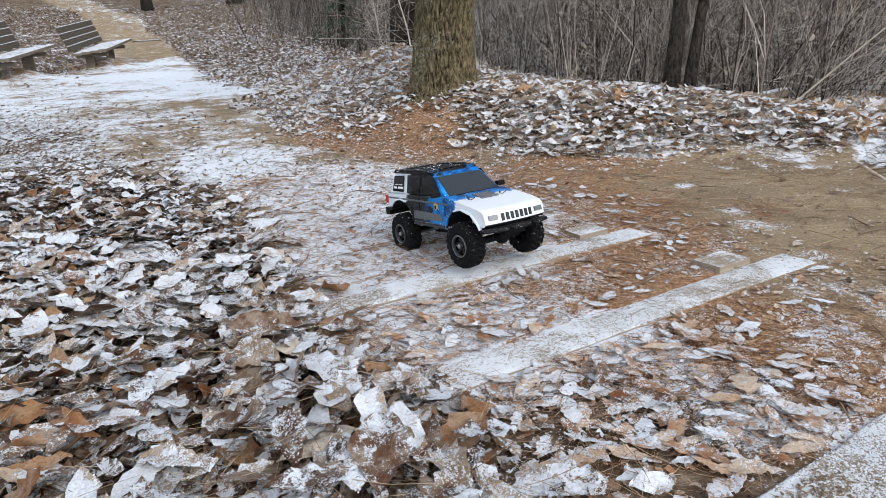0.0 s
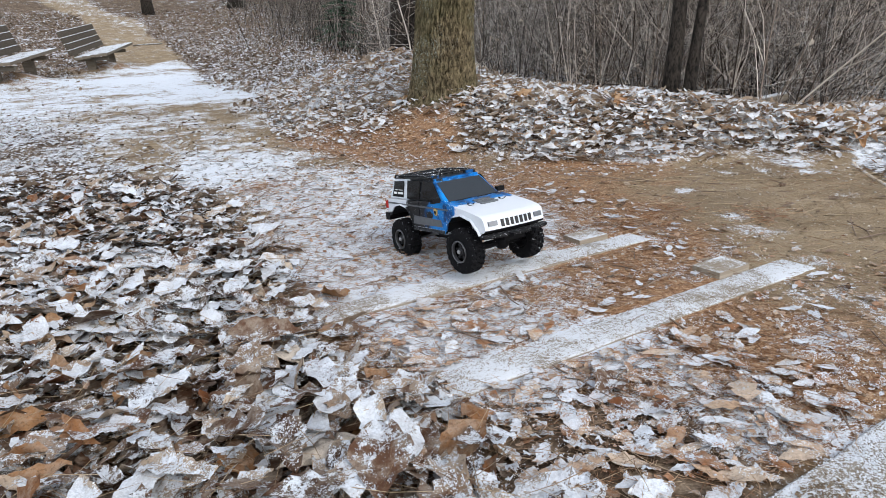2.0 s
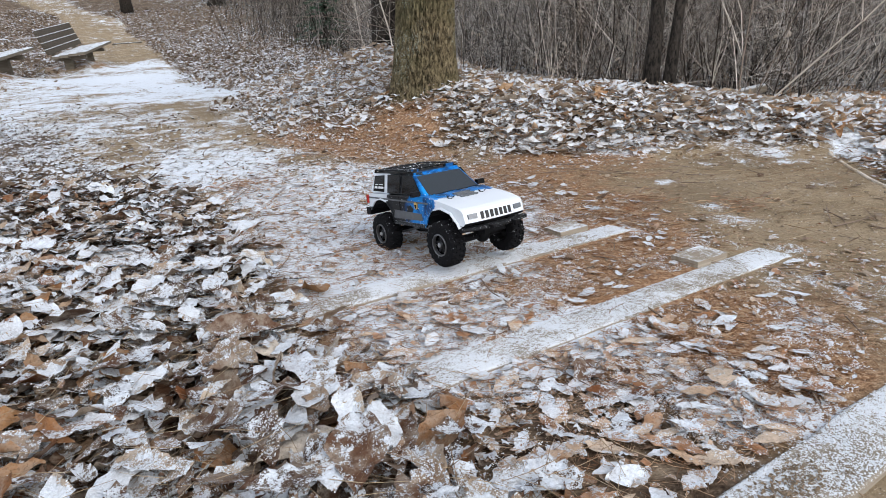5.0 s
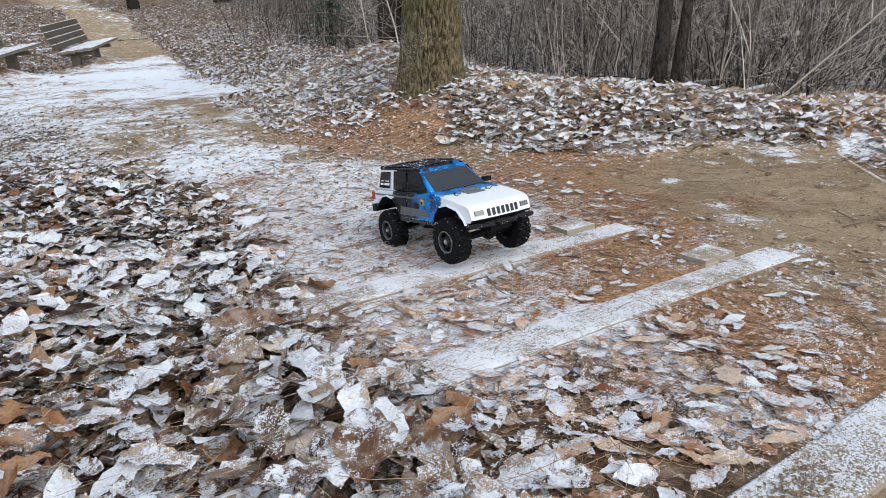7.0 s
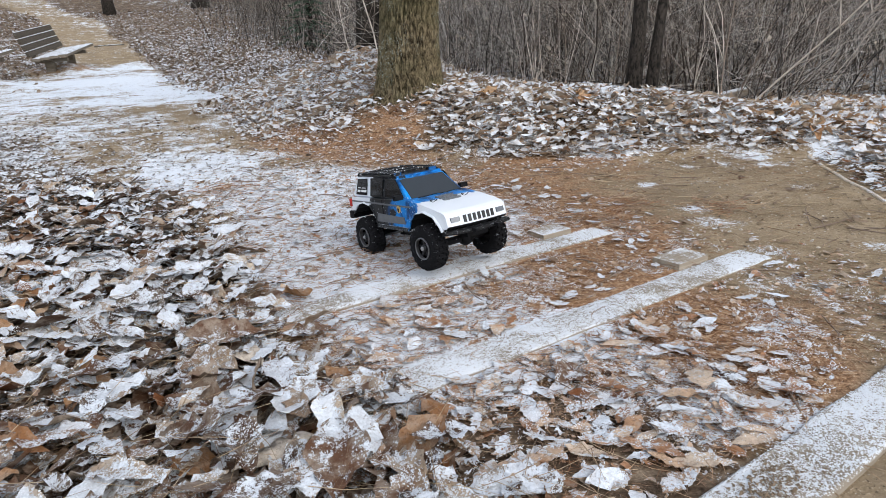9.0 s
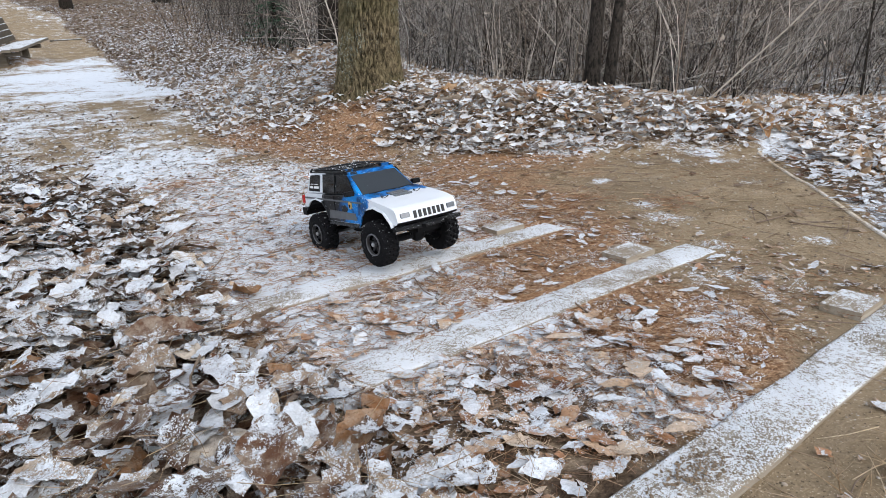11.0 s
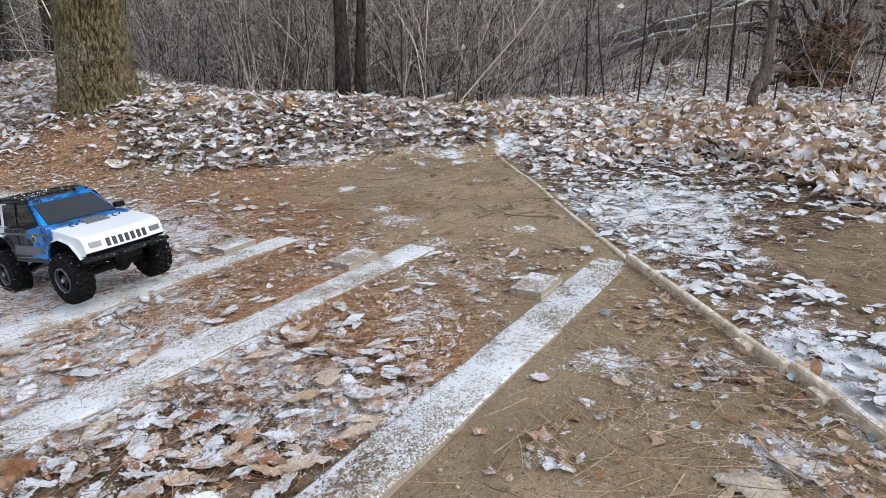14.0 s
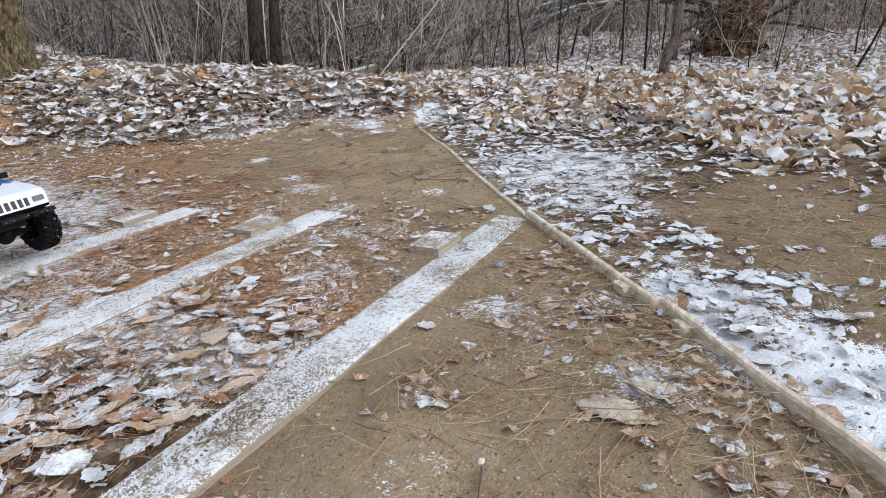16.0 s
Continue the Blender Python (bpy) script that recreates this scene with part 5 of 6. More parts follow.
def model_car(m):
    car = thing("model_car", m, "blue, black and white radio-controlled model off-road car dusted with snow", "toy car")
    # lower body shell
    outline = side_outline()
    rings = []
    for y in [HALF * q for q in (-1, -0.985, -0.8, -0.5, -0.2, 0.2, 0.5, 0.8, 0.985, 1)]:
        ring = []
        for x, z in outline:
            nose = max(0.0, (x - 0.03) / 0.06)
            squeeze = 1 - 0.06 * nose * nose - 0.03 * max(0, (z - 0.13) / 0.04)
            bow = NOSE_BOW * (1 - (y / HALF) ** 2) * (1 if x > 0.068 else 0)
            ring.append(Vector((x + bow, y * squeeze, z)))
        rings.append(ring)
    bm = lofted(rings)
    soften(bm, 0.0085, 4, 38)
    shell = body("body_shell", bm, PAINT, car, smooth=False)
    shell.data.materials.append(BLACK)
    for face in shell.data.polygons:
        if face.normal.z < -0.12 or (abs(face.normal.x) > 0.3 and face.center.z < 0.13 and -0.38 < face.center.x < 0.072):
            face.material_index = 1
    # greenhouse
    bz, tz = 0.170, 0.238
    low = [(-0.074, 0.088), (-0.402, 0.088)]
    high = [(-0.150, 0.076), (-0.384, 0.076)]
    ring0 = [Vector((low[0][0], -low[0][1], bz)), Vector((low[0][0], low[0][1], bz)), Vector((low[1][0], low[1][1], bz)), Vector((low[1][0], -low[1][1], bz))]
    ring1 = [Vector((high[0][0], -high[0][1], tz - 0.004)), Vector((high[0][0], high[0][1], tz - 0.004)), Vector((high[1][0], high[1][1], tz - 0.006)), Vector((high[1][0], -high[1][1], tz - 0.006))]
    bm = lofted([ring0, ring1])
    soften(bm, 0.007, 3, 30)
    body("cabin_shell", bm, PAINT, car)
    bm = boxy(-0.383, -0.152, -0.071, 0.071, tz - 0.012, tz + 0.003, 0.006, 3)
    body("roof", bm, PAINT, car)

    def on_side(x, z, s):
        """A place on the cabin's flank."""
        t = (z - bz) / (tz - bz)
        return Vector((x, s * (0.0885 + (0.076 - 0.088) * t), z))

    for s in (1, -1):
        out = (0, s, 0.18)
        flank = [("front_window", [(-0.105, 0.178), (-0.150, 0.224), (-0.205, 0.226), (-0.205, 0.177)], GLASS), ("rear_window", [(-0.218, 0.177), (-0.218, 0.226), (-0.290, 0.226), (-0.290, 0.175)], GLASS), ("quarter_window", [(-0.312, 0.177), (-0.312, 0.224), (-0.370, 0.222), (-0.379, 0.178)], GLASS)]
        for name, pts, mat in flank:
            bm = slab([on_side(x, z, s) for x, z in pts], out, 0.0012)
            w = part(name, bm, mat, car, "black tinted window")
            if name == "quarter_window":
                for row, (z, cells) in enumerate(((0.213, ((-0.364, -0.346), (-0.340, -0.322))), (0.200, ((-0.367, -0.349), (-0.343, -0.318))), (0.187, ((-0.370, -0.352), (-0.346, -0.314))))):
                    for x0, x1 in cells:
                        lean = 0.002 * row
                        body("sticker", slab([on_side(x0, z, s) + Vector((0, s * 0.0014, 0)), on_side(x1, z, s) + Vector((0, s * 0.0014, 0)), on_side(x1, z + 0.0075, s) + Vector((0, s * 0.0014, 0)), on_side(x0, z + 0.0075, s) + Vector((0, s * 0.0014, 0))], out, 0.0005), WHITE, w, "white printed strip")
        # door seam, sill, lower grey panel, belt strip
        body("sill_panel", slab([(-0.094, s * HALF, 0.096), (-0.098, s * HALF, 0.118), (-0.240, s * HALF, 0.122), (-0.252, s * HALF, 0.094)], (0, s, 0), 0.0012), GREY, car, "grey painted lower door panel")
        body("belt_strip", slab([(-0.060, s * HALF, 0.150), (-0.060, s * HALF, 0.155), (-0.396, s * HALF, 0.159), (-0.396, s * HALF, 0.154)], (0, s, 0), 0.0012), GREY, car, "grey moulding strip")
        body("door_line", slab([(-0.2105, s * HALF, 0.092), (-0.2095, s * HALF, 0.168), (-0.2115, s * HALF, 0.168), (-0.2125, s * HALF, 0.092)], (0, s, 0), 0.0006), BLACK, car)
        body("rock_slider", boxy(-0.250, -0.076, s * 0.094 - 0.006, s * 0.094 + 0.006, 0.074, 0.086, 0.004), SLIDER, car, "snowy black rock slider")
        body("badge", slab([(-0.113, s * HALF, 0.150), (-0.121, s * HALF, 0.155), (-0.129, s * HALF, 0.150), (-0.127, s * HALF, 0.136), (-0.121, s * HALF, 0.130), (-0.115, s * HALF, 0.136)], (0, s, 0), 0.0022), GOLD, car, "gold and black shield sticker")
        body("badge_centre", slab([(-0.117, s * HALF, 0.146), (-0.125, s * HALF, 0.146), (-0.124, s * HALF, 0.138), (-0.121, s * HALF, 0.134), (-0.118, s * HALF, 0.138)], (0, s, 0), 0.0030), BLACK, car)
        # flared arches
        for cx, pts in ((0, [(-0.082, 0.080), (-0.064, 0.114), (-0.042, 0.137), (0.0, 0.146), (0.044, 0.134), (0.068, 0.104), (0.074, 0.090)]), (1, [(-0.244, 0.082), (-0.258, 0.124), (-0.283, 0.150), (-0.318, 0.158), (-0.352, 0.151), (-0.376, 0.130), (-0.388, 0.114)])):
            bm = bmesh.new()
            rings2 = []
            for x, z in pts:
                ox, oz = (x, z)
                q = 0.965
                ax = 0.0 if cx == 0 else -0.316
                ix, iz = ax + (x - ax) * q, 0.07 + (z - 0.07) * q
                sq = 1 - 0.05 * max(0.0, (x - 0.03) / 0.06) ** 2
                rings2.append([bm.verts.new((px, s * py * sq, pz)) for px, py, pz in ((ox, HALF - 0.002, oz), (ox, HALF + 0.0035, oz - 0.002), (ix, HALF + 0.0045, iz - 0.003), (ix, HALF - 0.006, iz))])
            for a, b in zip(rings2, rings2[1:]):
                for k in range(4):
                    bm.faces.new((a[k], a[(k + 1) % 4], b[(k + 1) % 4], b[k]))
            bmesh.ops.recalc_face_normals(bm, faces=bm.faces)
            body("wheel_arch", bm, PAINT, car, "flared wheel arch")
        # mirrors and tail lamps
        mirror = body("mirror", boxy(-0.110, -0.096, s * 0.094, s * 0.117, 0.174, 0.189, 0.005, 3), BLACK, car, "black door mirror")
        body("tail_lamp", boxy(-0.4095, -0.400, s * 0.094 - 0.006, s * 0.094 + 0.006, 0.136, 0.163, 0.002), RED, car, "red tail lamp")
        # headlamp with bezel
        body("headlight", slab([(nose_x(s * q, z), s * q, z) for q, z in ((0.057, 0.1135), (0.081, 0.1135), (0.081, 0.1275), (0.057, 0.1275))], (1, 0.1 * s, 0.16), 0.0035), LAMP, car, "rectangular grey headlight")
        body("turn_signal", slab([(nose_x(s * q, z), s * q, z) for q, z in ((0.055, 0.1065), (0.082, 0.1065), (0.082, 0.1100), (0.055, 0.1100))], (1, 0.1 * s, 0.16), 0.0012), WHITE, car)
    # grille slots
    for k in range(7):
        y = -0.042 + 0.014 * k
        body("grille_slot", slab([(nose_x(q, z), q, z) for q, z in ((y - 0.0036, 0.1075), (y + 0.0036, 0.1075), (y + 0.0036, 0.1285), (y - 0.0036, 0.1285))], (1, 0, 0.16), 0.0030), GRILLE, car)
    # windscreen and rear window
    a, b = Vector((-0.074, 0.079, bz)), Vector((-0.150, 0.069, tz - 0.004))
    n = Vector((0.068, 0, 0.076))
    pts = [a.lerp(b, 0.06), a.lerp(b, 0.93)]
    bm = slab([(pts[0].x, -pts[0].y, pts[0].z), (pts[0].x, pts[0].y, pts[0].z), (pts[1].x, pts[1].y, pts[1].z), (pts[1].x, -pts[1].y, pts[1].z)], n, 0.0012)
    body("windscreen", bm, SHIELD, car, "dark tinted windscreen with a few snow flecks")
    body("rear_glass", slab([(-0.3985, -0.074, 0.182), (-0.3985, 0.074, 0.182), (-0.389, 0.068, 0.224), (-0.389, -0.068, 0.224)], (-1, 0, 0.25), 0.003), GLASS, car)
    # bonnet vents, wipers, clips
    for k in range(3):
        x = -0.010 - 0.017 * k
        body("bonnet_vent", boxy(x - 0.005, x + 0.005, -0.026, 0.026, 0.1590 - 0.167 * x, 0.1645 - 0.167 * x, 0.0015, 1), GREY, car, "grey bonnet louvre")
    for y0, y1, x in ((-0.065, -0.012, -0.068), (0.004, 0.06, -0.068)):
        bm = bmesh.new()
        tube(bm, [(x, y0, 0.1755), (x + 0.008, (y0 + y1) / 2, 0.1775), (x + 0.003, y1, 0.178)], [0.0018, 0.0014, 0.001], 6)
        body("wiper", bm, BLACK, car)
    for y in (-0.050, 0.050):
        bm = bmesh.new()
        ring = [(-0.020 + 0.009 * math.cos(q), y + 0.009 * math.sin(q), 0.1655 + 0.003 * math.sin(2 * q)) for q in (i * 0.55 for i in range(12))]
        tube(bm, ring, [0.0012] * 12, 5)
        body("body_clip", bm, BLACK, car)
    # roof rack: bars, ribs and light bar
    for k in range(7):
        y = -0.060 + 0.020 * k
        bm = bmesh.new()
        tube(bm, [(-0.376, y, 0.2435), (-0.30, y, 0.246), (-0.20, y, 0.246)], [0.0028, 0.0030, 0.0026], 6)
        body("roof_rib", bm, RACK, car, "snow-flecked black roof bar")
    for s in (1, -1):
        bm = bmesh.new()
        tube(bm, [(-0.382, s * 0.071, 0.240), (-0.372, s * 0.072, 0.249), (-0.28, s * 0.073, 0.2505), (-0.20, s * 0.073, 0.2505), (-0.165, s * 0.071, 0.242)], [0.003, 0.0032, 0.0032, 0.0032, 0.0028], 8)
        body("roof_rail", bm, RACK, car, "snow-caked black roof rail")
        body("rack_lamp", boxy(-0.188, -0.170, s * 0.058 - 0.012, s * 0.058 + 0.012, 0.240, 0.2505, 0.003), PAINT, car, "blue block on the roof's front corner")
    for x in (-0.36, -0.28, -0.205):
        bm = bmesh.new()
        tube(bm, [(x, -0.072, 0.248), (x, 0, 0.2495), (x, 0.072, 0.248)], [0.003] * 3, 6)
        body("rack_bar", bm, RACK, car)
    # bumpers
    bm = lofted([[Vector((0.088 - 0.5 * abs(y) ** 1.6 * 0.9, y, 0.076)), Vector((0.118 - 2.4 * y * y, y, 0.079)), Vector((0.116 - 2.4 * y * y, y, 0.089)), Vector((0.088 - 0.5 * abs(y) ** 1.6 * 0.9, y, 0.090))] for y in (-0.100, -0.075, -0.04, 0.0, 0.04, 0.075, 0.100)])
    soften(bm, 0.003, 2, 40)
    bumper = body("front_bumper", bm, BUMPER, car, "snowy black front bumper")
    for y in (-0.034, 0.034):
        body("tow_hook", boxy(0.112, 0.130, y - 0.003, y + 0.003, 0.080, 0.090, 0.002, 1), BLACK, bumper)
    body("rear_bumper", boxy(-0.424, -0.398, -0.098, 0.098, 0.092, 0.118, 0.007, 3), BLACK, car, "black rear bumper")
    # chassis, axles, links
    chassis = part("chassis", boxy(-0.385, 0.085, -0.032, 0.032, 0.078, 0.112, 0.006), BLACK, car)
    part("skid_plate", boxy(-0.21, -0.10, -0.045, 0.045, 0.062, 0.080, 0.008), BLACK, car)
    for x in (0.0, -0.313):
        bm = bmesh.new()
        tube(bm, [(x, -0.085, 0.058), (x, -0.03, 0.058), (x, 0.03, 0.058), (x, 0.085, 0.058)], [0.009, 0.010, 0.010, 0.009], 10)
        axle = part("axle", bm, BLACK, car)
        bm = bmesh.new()
        bmesh.ops.create_uvsphere(bm, u_segments=14, v_segments=8, radius=0.021, matrix=Matrix.Translation((x, 0.02, 0.058)))
        part("differential", bm, BLACK, axle, smooth=True)
        for s in (1, -1):
            bm = bmesh.new()
            tube(bm, [(x, s * 0.062, 0.062), (x * 0.96 - 0.012, s * 0.05, 0.135)], [0.008, 0.007], 8)
            part("shock_absorber", bm, STEEL, car)
            bm = bmesh.new()
            tube(bm, [(x, s * 0.055, 0.050), (-0.156 + (x + 0.156) * 0.32, s * 0.036, 0.072)], [0.0035, 0.0035], 6)
            part("suspension_link", bm, STEEL, car)
    # wheels
    tyre_me, tread_me = None, None
    R, wide = 0.058, 0.044
    prof = [(0.027, -0.42), (0.034, -0.5), (0.046, -0.5), (0.053, -0.46), (0.0560, -0.38), (0.0566, -0.27), (0.0568, -0.24), (0.0568, -0.02), (0.0568, 0.02), (0.0568, 0.24), (0.0566, 0.27), (0.0560, 0.38), (0.053, 0.46), (0.046, 0.5), (0.034, 0.5), (0.027, 0.42)]
    bm = bmesh.new()
    lathe(bm, [(r, y * wide) for r, y in prof], 132, None, False)
    for v in bm.verts:
        r, y = math.hypot(v.co.x, v.co.z), v.co.y / wide
        if r > 0.050:
            k = math.atan2(v.co.z, v.co.x) / (2 * math.pi) * 22
            row = 0.0 if y < -0.25 else (0.45 if y < 0 else (0.9 if y < 0.25 else 0.5))
            proud = 0.0022 if (k + row) % 1 < 0.60 else -0.0016
            v.co.x *= (r + proud) / r
            v.co.z *= (r + proud) / r
    tyre_me = bpy.data.meshes.new("tyre")
    bm.to_mesh(tyre_me)
    bm.free()
    tyre_me.materials.append(TYRE)
    bm = bmesh.new()
    lathe(bm, [(0.0265, 0.34), (0.0285, 0.44), (0.0285, 0.50), (0.0272, 0.52), (0.0258, 0.50), (0.0258, 0.30)], 36, Matrix.Diagonal((1, wide, 1, 1)), False)
    ring_me = bpy.data.meshes.new("rim_ring")
    bm.to_mesh(ring_me)
    bm.free()
    ring_me.materials.append(RIM)
    bm = bmesh.new()
    lathe(bm, [(0.0278, -0.42), (0.0265, 0.10), (0.010, 0.02), (0.0095, 0.36), (0.0055, 0.44), (0.0001, 0.45)], 30, Matrix.Diagonal((1, wide, 1, 1)), False)
    for k in range(6):
        mm = Matrix.Rotation(2 * math.pi * k / 6, 4, "Y")
        box(bm, 0.008, 0.0255, 0.08 * wide, 0.26 * wide, -0.0032, 0.0032, mm)
    hub_me = bpy.data.meshes.new("hub")
    bm.to_mesh(hub_me)
    bm.free()
    hub_me.materials.append(HUB)
    bm = bmesh.new()
    lathe(bm, [(0.0056, 0.30), (0.0056, 0.50), (0.0036, 0.54), (0.0001, 0.54)], 12, Matrix.Diagonal((1, wide, 1, 1)), False)
    nut_me = bpy.data.meshes.new("wheel_nut")
    bm.to_mesh(nut_me)
    bm.free()
    nut_me.materials.append(STEEL)
    for x, s, steer in ((0, 1, STEER), (0, -1, STEER), (-0.313, 1, 0), (-0.313, -1, 0)):
        turn = Matrix.Translation((x, s * 0.095, 0.058)) @ Matrix.Rotation(radians(steer), 4, "Z") @ Matrix.Rotation(0 if s > 0 else math.pi, 4, "Z") @ Matrix.Rotation(0.4 * x + 0.2 * s, 4, "Y")
        wheel = mesh_part("wheel", hub_me, HUB, car, "black deep-dish wheel", at=turn)
        mesh_part("tyre", tyre_me, TYRE, wheel, "knobbly black off-road tyre with caught snow")
        mesh_part("rim_ring", ring_me, RIM, wheel, "grey bead ring")
        mesh_part("wheel_nut", nut_me, STEEL, wheel)
    return car


STEER = 4
fwd = Vector((0.075, -0.99, 0.108)).normalized()
left = Vector((0, 0, 1)).cross(fwd).normalized()
# the front axle's ground point, then the car's own axes
CAR = Matrix.Translation((0.457, 0.440, 0.013)) @ Matrix((fwd, left, fwd.cross(left))).transposed().to_4x4() @ Matrix.Scale(0.945, 4)
model_car(TRAIL @ CAR)


# ---- leaves, needles and crumbs, the nearest as pieces of their own ----
def near_left(x, y):
    ragged = 0.25 * waves(2 * x, 2 * y, 81)
    return leaves_at(x, y) * ease(2.6, 1.6, y + 0.25 * x) * ease(0.6, 0.3, x) * (1 - 0.8 * ease(-0.1, 0.2, x)) * ease(-2.8, -1.7, x + ragged) * ease(-1.5, -0.85, y + ragged)


def far_left(x, y):
    return np.clip(leaves_at(x, y) * ease(1.5, 2.3, y + 0.25 * x) + 0.35 * ease(0.9, 0.4, x + 0.2 * (y - 2)) * ease(1.0, 1.8, y) * ease(6.5, 4.5, y), 0, 1) * ease(0.1, -0.1, beside(BANK_EDGE, x, y))


def flat_bed(x, y):
    """Layered leaves on the treads, thickest just above the nearest board."""
    low = ease(0.78, 0.5, x + 0.12 * waves(5 * x, 5 * y, 91)) * ease(0.02, -0.12, y) * ease(-0.47, -0.42, y + 0.01 - 0.07 * x)
    mid = 0.5 * ease(0.55, 0.15, x + 0.1 * waves(5 * x, 5 * y, 92)) * ease(0.5, 0.3, y) * ease(0.04, 0.1, y)
    return np.clip(low + mid, 0, 1) * np.clip(0.65 + 0.45 * waves(7 * x, 7 * y, 93), 0, 1)


def bank_foot(x, y):
    """A thinning band of crumbs on the soil before the bank."""
    d = beside(BANK_EDGE, x, y) + 0.08 * waves(6 * x, 6 * y, 95)
    return np.clip(ease(-0.42, -0.02, d) ** 2 * ease(0.15, 0.0, d) * (0.55 + 0.5 * waves(9 * x, 9 * y, 96)), 0, 1)


def bank_heap(x, y):
    k = -beside(KERB_LINE, x, y)
    ragged = 0.4 * waves(2 * x, 2 * y, 82)
    return leaves_at(x, y) * ease(-1.9, -1.0, y + ragged) * ease(5.2, 4.0, x + ragged) * np.where(y < 0.7, ease(0.12 + 0.55 * ease(0.35, -0.3, y), 0.3 + 0.6 * ease(0.35, -0.3, y), k), 1.0)


leaf_bed("leaf_litter", "curled brown oak leaves dusted with snow, heaped beside the trail", LEAF, [(-3.0, 0.5, -1.6, 2.7, 1350)], (0.048, 0.105), 0.06, 101, 0.24, 300, chance=lambda x, y: near_left(x, y) * (1 - 0.75 * ease(-0.02, 0.14, x)), flat=0.62, grains=(90000, 0.53, 0.03))
# added lower layer whose dark colour stands in for shade between the leaves
leaf_bed("under_leaves", "brown leaves under the snowy litter, coloured dark for the shade in its gaps", UNDER_LEAF, [(-1.8, 0.15, -0.8, 2.3, 1300)], (0.04, 0.08), 0.022, 134, 0.25, 0, 7, lambda x, y: near_left(x, y) * ease(0.08, -0.12, x), 0.6)
leaf_bed("rust_leaves", "bare rust-brown leaves curling up out of the snowy litter", RUST_LEAF, [(-1.8, 0.15, -0.5, 2.0, 190)], (0.045, 0.095), 0.06, 131, 0.45, 0, 11, lambda x, y: near_left(x, y) * (0.35 + 0.65 * ease(-0.15, -0.5, x)), 0.9)
leaf_bed("litter_scraps", "torn leaf bits and snow between the bigger leaves", LEAF, [(-1.6, 0.5, -1.0, 2.0, 900)], (0.012, 0.04), 0.045, 114, 0.35, 0, 0, near_left, 0.7)
leaf_bed("trodden_leaves", "small trodden leaves under thin snow on the trail", SNOWY_LEAF, [(-3.2, 1.0, 1.0, 6.5, 2000)], (0.011, 0.034), 0.010, 107, 0.2, 0, 0, far_left, 0.7, (7, 10))
leaf_bed("bank_leaves", "big curled tan leaves heaped along the bank", BANK_LEAF, [(0.6, 4.2, 0.3, 3.2, 2300), (0.5, 3.6, 3.2, 6.0, 700)], (0.035, 0.085), 0.055, 102, 0.27, 0, 8, bank_heap, 0.8)
leaf_bed("orange_leaves", "big curled orange-tan leaves with snow beyond the edging", RIGHT_LEAF, [(1.0, 5.0, -1.9, 0.3, 1300), (2.4, 4.2, 0.3, 1.6, 500)], (0.04, 0.105), 0.055, 118, 0.38, 0, 9, bank_heap, 1.0)
leaf_bed("edge_scraps", "torn pale leaf scraps drifted beside the edging", STEP_LEAF, [(0.3, 1.1, -1.1, -0.5, 2600)], (0.008, 0.03), 0.006, 119, 0.2, 0, 0, lambda x, y: 0.8 * np.clip(edge_litter(x, y), 0, 1), 0.6)
leaf_bed("bank_scraps", "broken tan leaf scraps and snow between the bank's leaves", BANK_LEAF, [(0.5, 3.6, 0.3, 4.5, 1700), (1.0, 4.0, -1.9, 0.3, 1000)], (0.015, 0.045), 0.03, 112, 0.35, 0, 0, bank_heap, 0.8, (7, 10))
leaf_bed("foot_scraps", "small dry leaf scraps on the rust-brown soil round the oak's foot", STEP_LEAF, [(0.4, 1.5, 1.5, 3.4, 3000)], (0.006, 0.024), 0.008, 113, 0.25, 0, 0, lambda x, y: np.clip(rust_at(x, y), 0, 1), 0.7, (7, 10))
leaf_bed("bank_crumbs", "small leaf bits and snow crumbs strewn where the bank meets bare soil", BANK_LEAF, [(0.4, 2.6, 0.2, 4.0, 3800)], (0.005, 0.020), 0.006, 132, 0.25, 0, 0, bank_foot, 0.7, (6, 8))
leaf_bed("woodland_leaves", "brown fallen leaves over the woodland floor with specks of snow", WOOD_LEAF, [(0.5, 8.0, 4.0, 16.0, 330), (-6.5, -0.2, 7.0, 22.0, 260), (0.6, 5.0, 12.0, 22.0, 200)], (0.03, 0.075), 0.03, 108, 0.38, 0, 0, lambda x, y: 0.95 * off_path(x, y) * (1 - snow_drift(x, y)) * (1 - 0.9 * mound_at(x, y)), 0.9, (6, 8))
leaf_bed("crest_leaves", "large curled rust-orange leaves lying on top of the bank", CREST_LEAF, [(0.9, 4.4, -0.6, 2.6, 46)], (0.06, 0.10), 0.055, 130, 0.35, 0, 10, lambda x, y: bank_heap(x, y) * (beside(BANK_EDGE, x, y) > 0.12), 1.2)
leaf_bed("thicket_leaves", "snow-specked tan leaves under the brush round the deadwood", BANK_LEAF, [(3.2, 9.0, -2.5, 4.0, 620)], (0.03, 0.075), 0.03, 128, 0.36, 0, 0, lambda x, y: 0.0 * x + 0.95, 0.9, (6, 8))
leaf_bed("flat_leaves", "flat layered tan leaves crusted with snow between the step boards", STEP_LEAF, [(-0.25, 1.0, -0.48, 0.5, 1900)], (0.028, 0.060), 0.010, 129, 0.09, 0, 11, flat_bed, 0.28, grains=(110000, 0.52, None))
